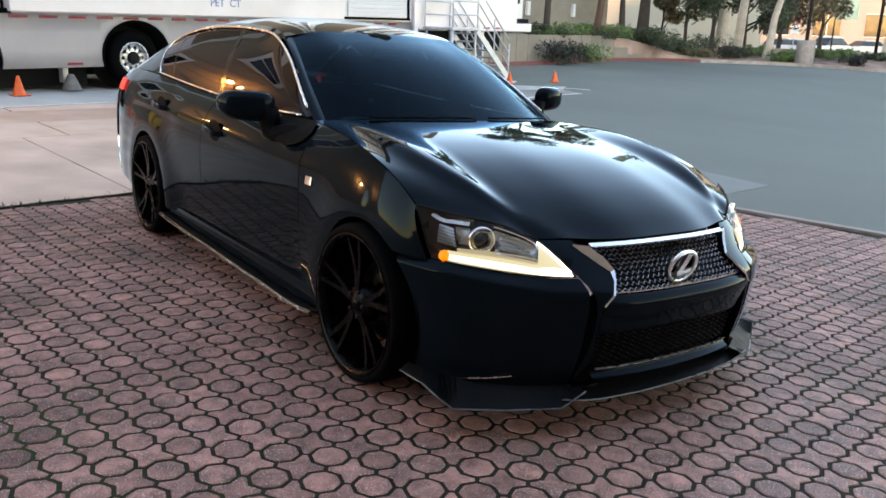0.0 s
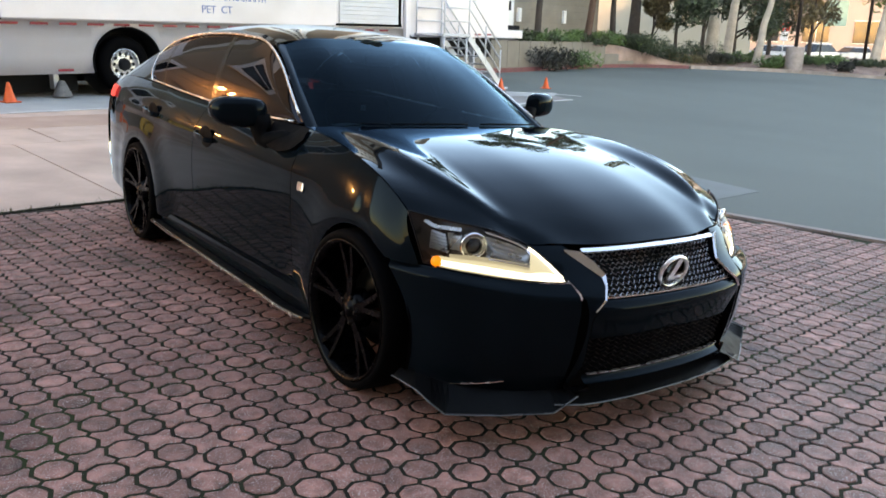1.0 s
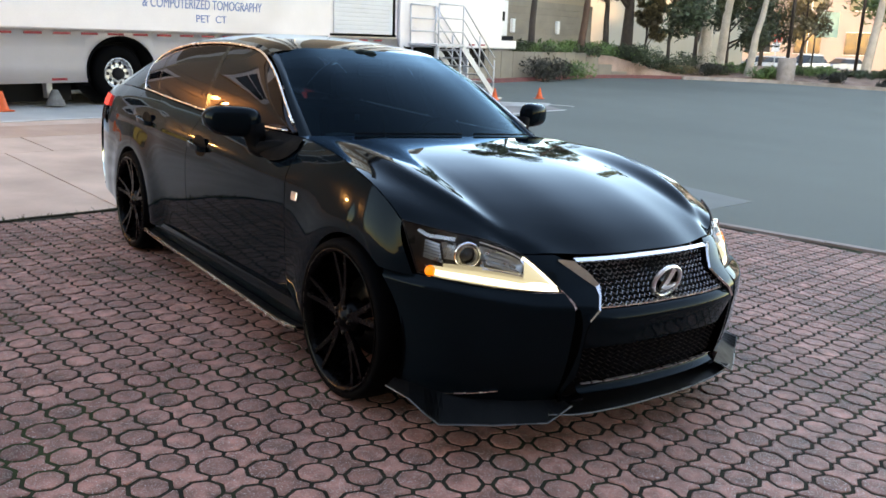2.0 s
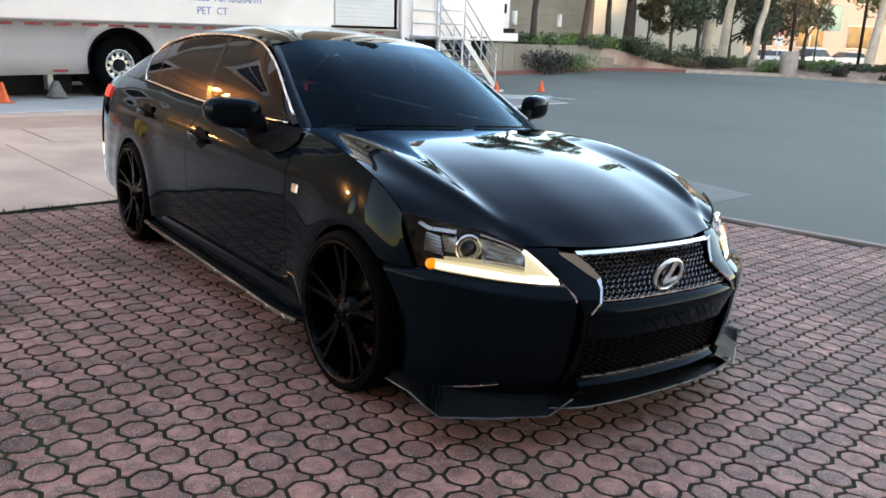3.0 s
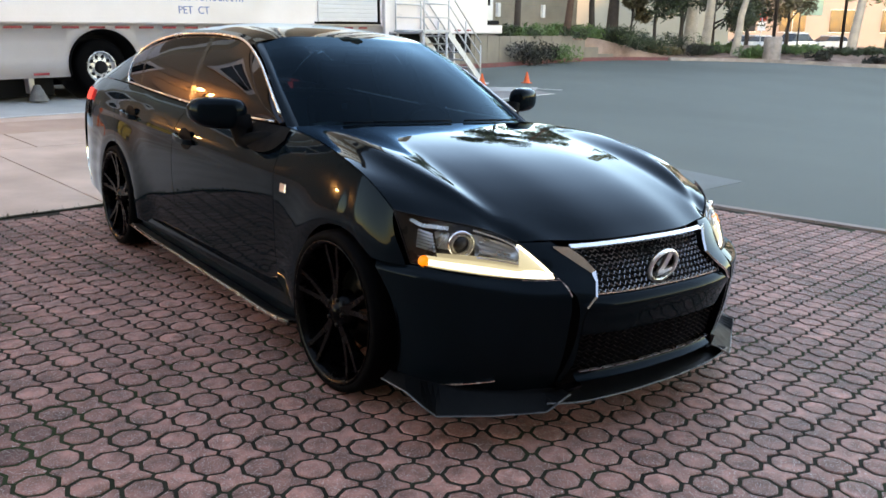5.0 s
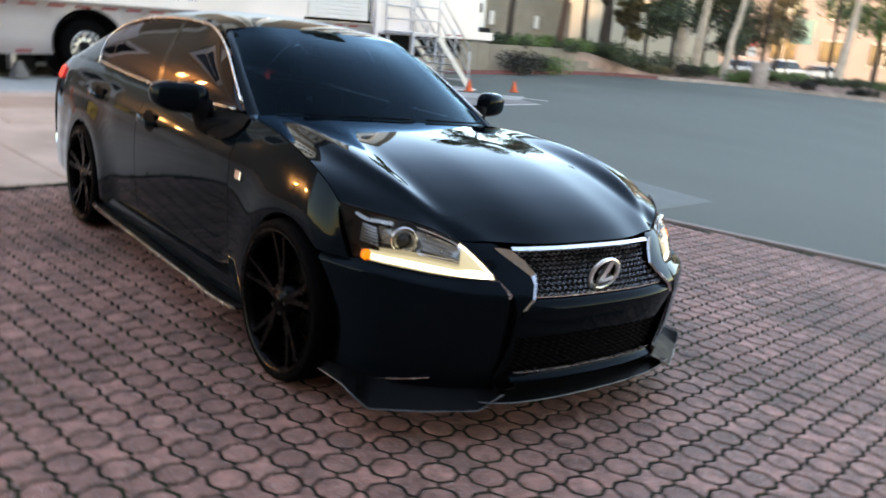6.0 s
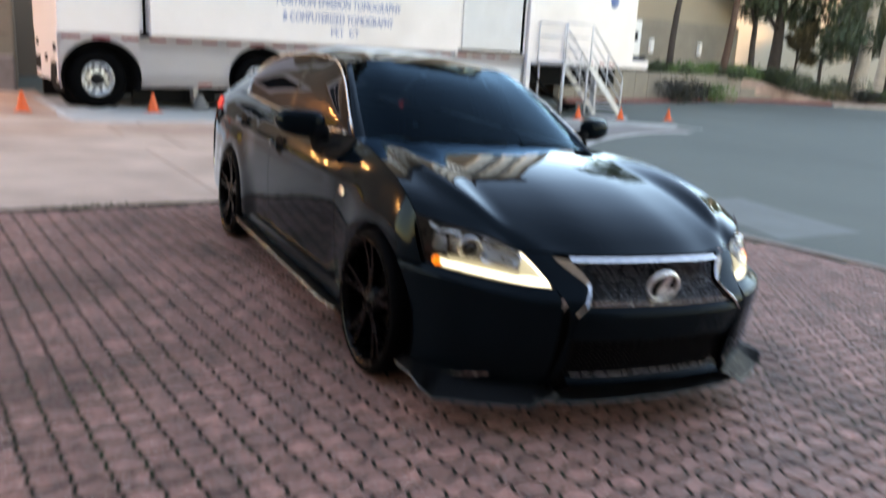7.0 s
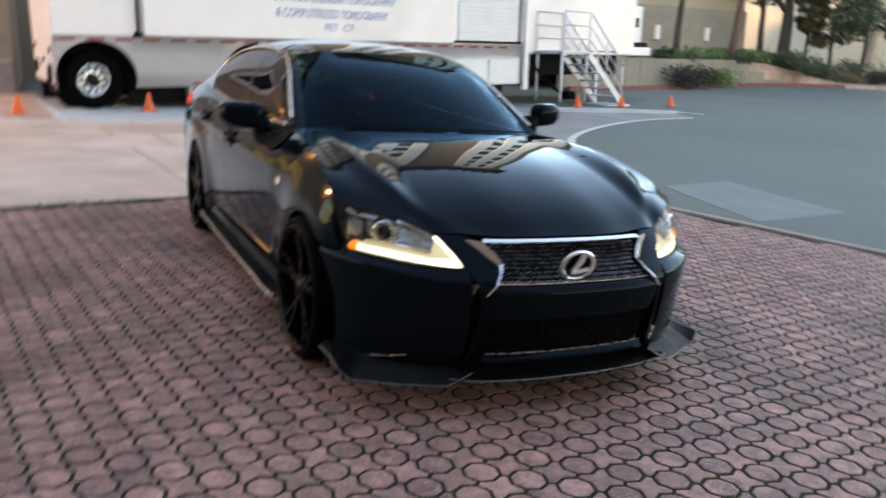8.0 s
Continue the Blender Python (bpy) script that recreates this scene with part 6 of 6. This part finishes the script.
COVER = "low green ground cover behind the wall"
DARK_BUSH, HEDGE, DRY_BUSH, EDGE_BUSH = "dark green rounded shrub by the red kerb", "dark green hedge-like shrub", "small dry brown shrub", "green shrub at the car park's edge"
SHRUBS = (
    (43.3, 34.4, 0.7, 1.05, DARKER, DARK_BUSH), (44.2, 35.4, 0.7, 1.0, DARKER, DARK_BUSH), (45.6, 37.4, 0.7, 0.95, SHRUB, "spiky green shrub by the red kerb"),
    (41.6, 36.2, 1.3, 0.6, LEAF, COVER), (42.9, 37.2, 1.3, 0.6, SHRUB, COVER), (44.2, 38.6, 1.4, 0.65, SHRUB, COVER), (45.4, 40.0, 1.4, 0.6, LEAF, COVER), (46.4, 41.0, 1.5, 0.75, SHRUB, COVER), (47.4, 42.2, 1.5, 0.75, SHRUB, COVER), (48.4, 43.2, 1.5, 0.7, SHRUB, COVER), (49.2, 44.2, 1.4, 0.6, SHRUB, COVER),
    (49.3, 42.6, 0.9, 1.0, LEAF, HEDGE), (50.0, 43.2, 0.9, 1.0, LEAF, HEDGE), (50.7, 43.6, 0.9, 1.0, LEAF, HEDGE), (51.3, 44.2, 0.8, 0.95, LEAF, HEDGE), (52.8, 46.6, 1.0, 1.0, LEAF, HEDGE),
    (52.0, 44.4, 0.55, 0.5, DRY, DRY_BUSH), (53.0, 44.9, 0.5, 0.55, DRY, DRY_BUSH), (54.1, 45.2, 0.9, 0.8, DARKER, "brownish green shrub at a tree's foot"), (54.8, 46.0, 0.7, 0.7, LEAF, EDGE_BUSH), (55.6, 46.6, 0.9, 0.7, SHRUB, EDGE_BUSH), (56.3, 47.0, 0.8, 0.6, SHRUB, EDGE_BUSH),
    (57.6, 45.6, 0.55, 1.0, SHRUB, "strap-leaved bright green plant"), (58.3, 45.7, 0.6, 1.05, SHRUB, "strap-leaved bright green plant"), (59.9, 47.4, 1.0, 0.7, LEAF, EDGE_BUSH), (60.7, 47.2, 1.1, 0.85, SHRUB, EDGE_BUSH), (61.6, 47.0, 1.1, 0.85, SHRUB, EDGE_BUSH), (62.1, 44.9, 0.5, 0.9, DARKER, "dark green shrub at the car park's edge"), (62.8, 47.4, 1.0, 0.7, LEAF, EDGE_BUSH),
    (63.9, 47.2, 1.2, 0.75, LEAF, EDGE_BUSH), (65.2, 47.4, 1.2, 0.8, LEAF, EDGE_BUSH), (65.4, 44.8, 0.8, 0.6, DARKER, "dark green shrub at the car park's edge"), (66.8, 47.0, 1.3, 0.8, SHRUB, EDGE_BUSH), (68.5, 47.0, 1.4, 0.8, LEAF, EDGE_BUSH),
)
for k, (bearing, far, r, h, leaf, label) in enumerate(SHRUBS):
    shrub(label, *along(bearing, far), r, h * (0.7 if bearing > 56.5 else 1.0), leaf, 100 + k)  # cut lower past this bearing so the parked cars show above

# ---- lamp posts, planter, sign ----
DARK_POLE = surface("dark_bronze_pole", (0.035, 0.025, 0.022), 0.45, 0.2, 6, 60, 0.05, 0.5)


def post(label, bearing, far, h, r, base_h):
    x, y = along(bearing, far)
    z = bed_height(x, y) - 0.3
    p = thing("lamp_post", label, "lamp post", pose(x, y, z), group="lamp posts")
    part("pole", tube(bmesh.new(), [(0, 0, 0), (0, 0, h * 0.5), (0, 0, h)], [r, r * 0.95, r * 0.8], 12), DARK_POLE, p)
    bm = bmesh.new()
    box(bm, (-0.45, -0.16, h), (0.45, 0.16, h + 0.16), 0.03)
    part("lamp_head", bm, DARK_POLE, p)
    if base_h:
        part("post_base", lathe(bmesh.new(), [(0.0, 0.42), (0.05, 0.44), (base_h - 0.05, 0.44), (base_h, 0.41), (base_h, 0.001)], 28, "z"), KERB_MAT, p, "round concrete base")


post("dark lamp post on a round concrete base", 59.1, 45.5, 8.0, 0.095, 1.42)
post("slim dark lamp post beyond the bed", 63.05, 50.0, 8.0, 0.085, 0)
SIGN_RED = surface("red_sign", (0.85, 0.05, 0.035), 0.5, 0.1, 6, 60, 0.0)
x, y = along(58.35, 70.0)
sign = thing("road_sign", "small red and white sign on a post", "sign", pose(x, y, ground_z(x, y), 0, 0, -60))
part("sign_post", tube(bmesh.new(), [(0, 0, 0), (0, 0, 3.2)], 0.04, 8), ALU_PAINT, sign)
bm = bmesh.new()
box(bm, (-0.35, -0.03, 2.5), (0.35, 0.03, 3.2), 0.02)
part("sign_plate", bm, SIGN_RED, sign)
bm = bmesh.new()
box(bm, (-0.30, -0.04, 1.75), (0.30, 0.03, 2.4), 0.02)
part("sign_plate", bm, WHITE_TRIM, sign)
for bearing, far, w, h, z in ((54.6, 72, 1.5, 0.7, 4.5), (56.1, 72, 2.2, 0.8, 4.4)):
    x, y = along(bearing, far)
    bm = bmesh.new()
    box(bm, (-w / 2, -0.06, 0), (w / 2, 0.06, h), 0.04)
    tube(bm, [(0, 0.02, -z), (0, 0.02, 0.1)], 0.06, 8)
    solo("shop_sign", bm, SIGN_RED, "red sign board on a post far off", "sign", pose(x, y, ground_z(x, y) + z, 0, 0, -58), group="far signs")
x, y = along(61.2, 75)
bm = bmesh.new()
box(bm, (-0.8, -0.04, 3.2), (0.8, 0.04, 5.2), 0.02)
banner = solo("green_banner", bm, surface("pale_green_banner", (0.42, 0.55, 0.40), 0.7, 0.1, 2, 40, 0.05), "pale green banner on a pole", "banner", pose(x, y, ground_z(x, y), 0, 0, -60))
part("banner_pole", tube(bmesh.new(), [(-0.85, 0, 0), (-0.85, 0, 5.6)], 0.06, 8), DARK_POLE, banner)

# ---- cars parked far off ----
WHITE_CAR = surface("white_far_paint", (0.72, 0.73, 0.75), 0.25, 0.05, 2, 40, 0.0, coat=0.6)
SILVER_CAR = surface("silver_far_paint", (0.42, 0.46, 0.50), 0.25, 0.05, 2, 40, 0.0, coat=0.6)


def parked(label, bearing, far, turn, paint, tall):
    x, y = along(bearing, far)
    c = thing("parked_car", label, "car", pose(x, y, ground_z(x, y) + 0.02, 0, 0, turn), group="cars parked far off")
    prof = [(-2.2, 0.35), (-2.25, 0.75), (-2.1, 0.95), (-1.0, 1.02), (1.9, 1.02), (2.2, 0.9), (2.25, 0.4)]
    cab = [(-1.15, 1.02), (-0.45, tall), (1.1, tall + 0.02), (1.95 if tall > 1.6 else 1.6, 1.02)]
    for name, poly, w0, w1, mat in (("body", prof, 0.9, 0.88, paint), ("cabin", cab, 0.82, 0.66, DARK_GLASS)):
        bm = bmesh.new()
        z0, z1 = min(p[1] for p in poly), max(p[1] for p in poly)
        ring = []
        for s in (-1, 1):
            ring.append([bm.verts.new((px, s * (w0 + (w1 - w0) * (pz - z0) / (z1 - z0)), pz)) for px, pz in poly])
        n = len(poly)
        bm.faces.new(ring[0])
        bm.faces.new(ring[1][::-1])
        for i in range(n):
            bm.faces.new((ring[0][i], ring[1][i], ring[1][(i + 1) % n], ring[0][(i + 1) % n]))
        bmesh.ops.bevel(bm, geom=bm.edges[:], offset=0.06, segments=2, affect="EDGES")
        part(name, bm, mat, c)
    bm = bmesh.new()
    box(bm, (-0.50, -0.70, tall - 0.09), (1.18, 0.70, tall + 0.05), 0.05)
    part("roof", bm, paint, c)
    for wx in (-1.4, 1.4):
        for s in (-1, 1):
            part("wheel", lathe(bmesh.new(), [(-0.1, 0.001), (-0.1, 0.30), (-0.06, 0.33), (0.06, 0.33), (0.1, 0.30), (0.1, 0.001)], 20, "y", (wx, s * 0.80, 0.33)), RUBBER, c)


parked("white sport utility car parked beyond the planting bed", 60.3, 82, -8, WHITE_CAR, 1.72)
parked("white hatchback parked beyond the planting bed", 54.9, 80, -32, WHITE_CAR, 1.46)
parked("silver car parked beyond the planting bed", 57.4, 80, 10, SILVER_CAR, 1.48)
parked("silver car parked beyond the planting bed", 62.4, 86, -20, SILVER_CAR, 1.48)
parked("white car parked beyond the planting bed", 58.4, 78, -60, WHITE_CAR, 1.50)

# ---- brick paving: rounded octagons with star-shaped bricks between them ----
STEP, PITCH0, PITCH_TURN = 0.16537, np.array((-1.8551, 0.1423)), radians(-37.26)
PA = STEP * np.array((math.cos(PITCH_TURN), math.sin(PITCH_TURN)))
PB = np.array((-PA[1], PA[0]))
BRICK = surface("red_paving_brick", (0.278, 0.124, 0.100), 0.66, 0.42, 16, 150, 0.7, tint=(0.355, 0.162, 0.130), objrand=0.30, dist=0.003, speck=1.0, stain=(0.11, 0.075, 0.065), stain_at=(0.58, 0.78), soil=(1.1, 0.50, 0.66, 0.85))
BRICK_FIELD = surface("red_paving_field", (0.278, 0.124, 0.100), 0.66, 0.42, 16, 150, 0.7, tint=(0.355, 0.162, 0.130), island=0.30, dist=0.003, speck=1.0, stain=(0.11, 0.075, 0.065), stain_at=(0.58, 0.78), soil=(1.1, 0.50, 0.66, 0.85))
paving = thing("brick_paving", "reddish octagon brick paving with dark mossy joints", "pavement", SITE, kind="structure")
bm = sheet(lambda u, v: np.array((u, v, -0.0038)), steps(26, -6.55, 5.2), steps(26, -6.05, 6))
for f in [f for f in bm.faces if past_edge(*f.calc_center_median()[:2]) > 0.25 or past_kerb(*f.calc_center_median()[:2]) > 0.30]:
    bm.faces.remove(f)
for v in [v for v in bm.verts if not v.link_faces]:
    bm.verts.remove(v)
part("joint_bed", bm, SAND, paving, "dark sand and moss in the joints")
R8 = 0.415
corners = [np.array((R8 * math.cos(a), R8 * math.sin(a))) for a in steps(8, 0, 2 * math.pi)[:-1]]
octagon = [tuple(corners[k] * 0.89 + corners[(k + d) % 8] * 0.11) for k in range(8) for d in (-1, 1)]
star = []
for q in range(4):
    a = q * math.pi / 2
    c, s = math.cos(a), math.sin(a)
    for x, y in ((0.0, -0.5), (R8 - 0.5, -0.5), (R8 * 0.7071 - 0.5, R8 * 0.7071 - 0.5), (-0.5, R8 - 0.5)):
        star.append((c * x + s * y, -s * x + c * y))


def brick_outline(outline, gap):
    """The outline pulled in by gap on all sides."""
    p = [np.array(v) for v in outline]
    n = len(p)
    area = sum(p[i][0] * p[(i + 1) % n][1] - p[i][1] * p[(i + 1) % n][0] for i in range(n))
    p = p if area > 0 else p[::-1]
    out = []
    for i in range(n):
        d0, d1 = p[i] - p[i - 1], p[(i + 1) % n] - p[i]
        n0, n1 = (np.array((-d[1], d[0])) / np.linalg.norm(d) for d in (d0, d1))
        b = n0 + n1
        b /= max(b @ b / 2, 0.7)
        out.append(p[i] + b * gap)
    return out


def brick_rings(outline):
    gap = 0.0074 / STEP
    return [(brick_outline(outline, g), z) for g, z in ((gap, -0.03), (gap, -0.0030), (gap * 1.25, -0.0010), (gap * 1.8, 0.0))]


def brick_points(rings, centre, jog):
    """World corners of one brick, ring by ring."""
    rows = []
    for ring, z in rings:
        row = []
        for x, y in ring:
            p = centre + x * PA + y * PB
            row.append((p[0], p[1], z + jog[0] + jog[1] * x * STEP + jog[2] * y * STEP))
        rows.append(row)
    return rows


def brick_faces(n, base):
    faces = [tuple(base + 3 * n + i for i in range(n))]
    for r in range(3):
        for i in range(n):
            j = (i + 1) % n
            faces.append((base + r * n + i, base + r * n + j, base + (r + 1) * n + j, base + (r + 1) * n + i))
    return faces


kinds = {"octagon_brick": (brick_rings(octagon), (0.0, 0.0)), "star_brick": (brick_rings(star), (0.5, 0.5))}
single, field = [], {k: [] for k in kinds}
random.seed(11)
for i in range(-60, 75):
    for j in range(-60, 60):
        for kind, (rings, off) in kinds.items():
            c = PITCH0 + (i + off[0]) * PA + (j + off[1]) * PB
            if past_edge(*c) > -0.07 or past_kerb(*c) > -0.06 or c[0] < -6.5 or c[1] < -6.0:
                continue
            near = math.hypot(c[0] + 0.6, c[1] + 1.35)
            (single if near < 1.58 else field[kind]).append((kind, c) if near < 1.58 else c)
for kind, (rings, off) in kinds.items():
    n = len(rings[0][0])
    verts, faces = [], []
    for c in field[kind]:
        base = len(verts)
        for row in brick_points(rings, c, (random.gauss(0, 0.0009), random.gauss(0, 0.010), random.gauss(0, 0.010))):
            verts += row
        faces += brick_faces(n, base)
    me = bpy.data.meshes.new("brick_field")
    me.from_pydata(verts, [], faces)
    me.materials.append(BRICK_FIELD)
    ob = new("brick_field", me)
    ob.parent = paving
    tagged(ob, "further reddish bricks of the same paving", kind="stuff")
    shared = bpy.data.meshes.new(kind)
    verts = [p for row in brick_points(rings, np.zeros(2), (0, 0, 0)) for p in row]
    shared.from_pydata(verts, [], brick_faces(n, 0))
    shared.materials.append(BRICK)
    for name, c in single:
        if name == kind:
            ob = new(kind, shared)
            ob.parent = paving
            ob.matrix_basis = pose(c[0], c[1], random.gauss(0, 0.0009), random.gauss(0, 0.5), random.gauss(0, 0.5), 0)
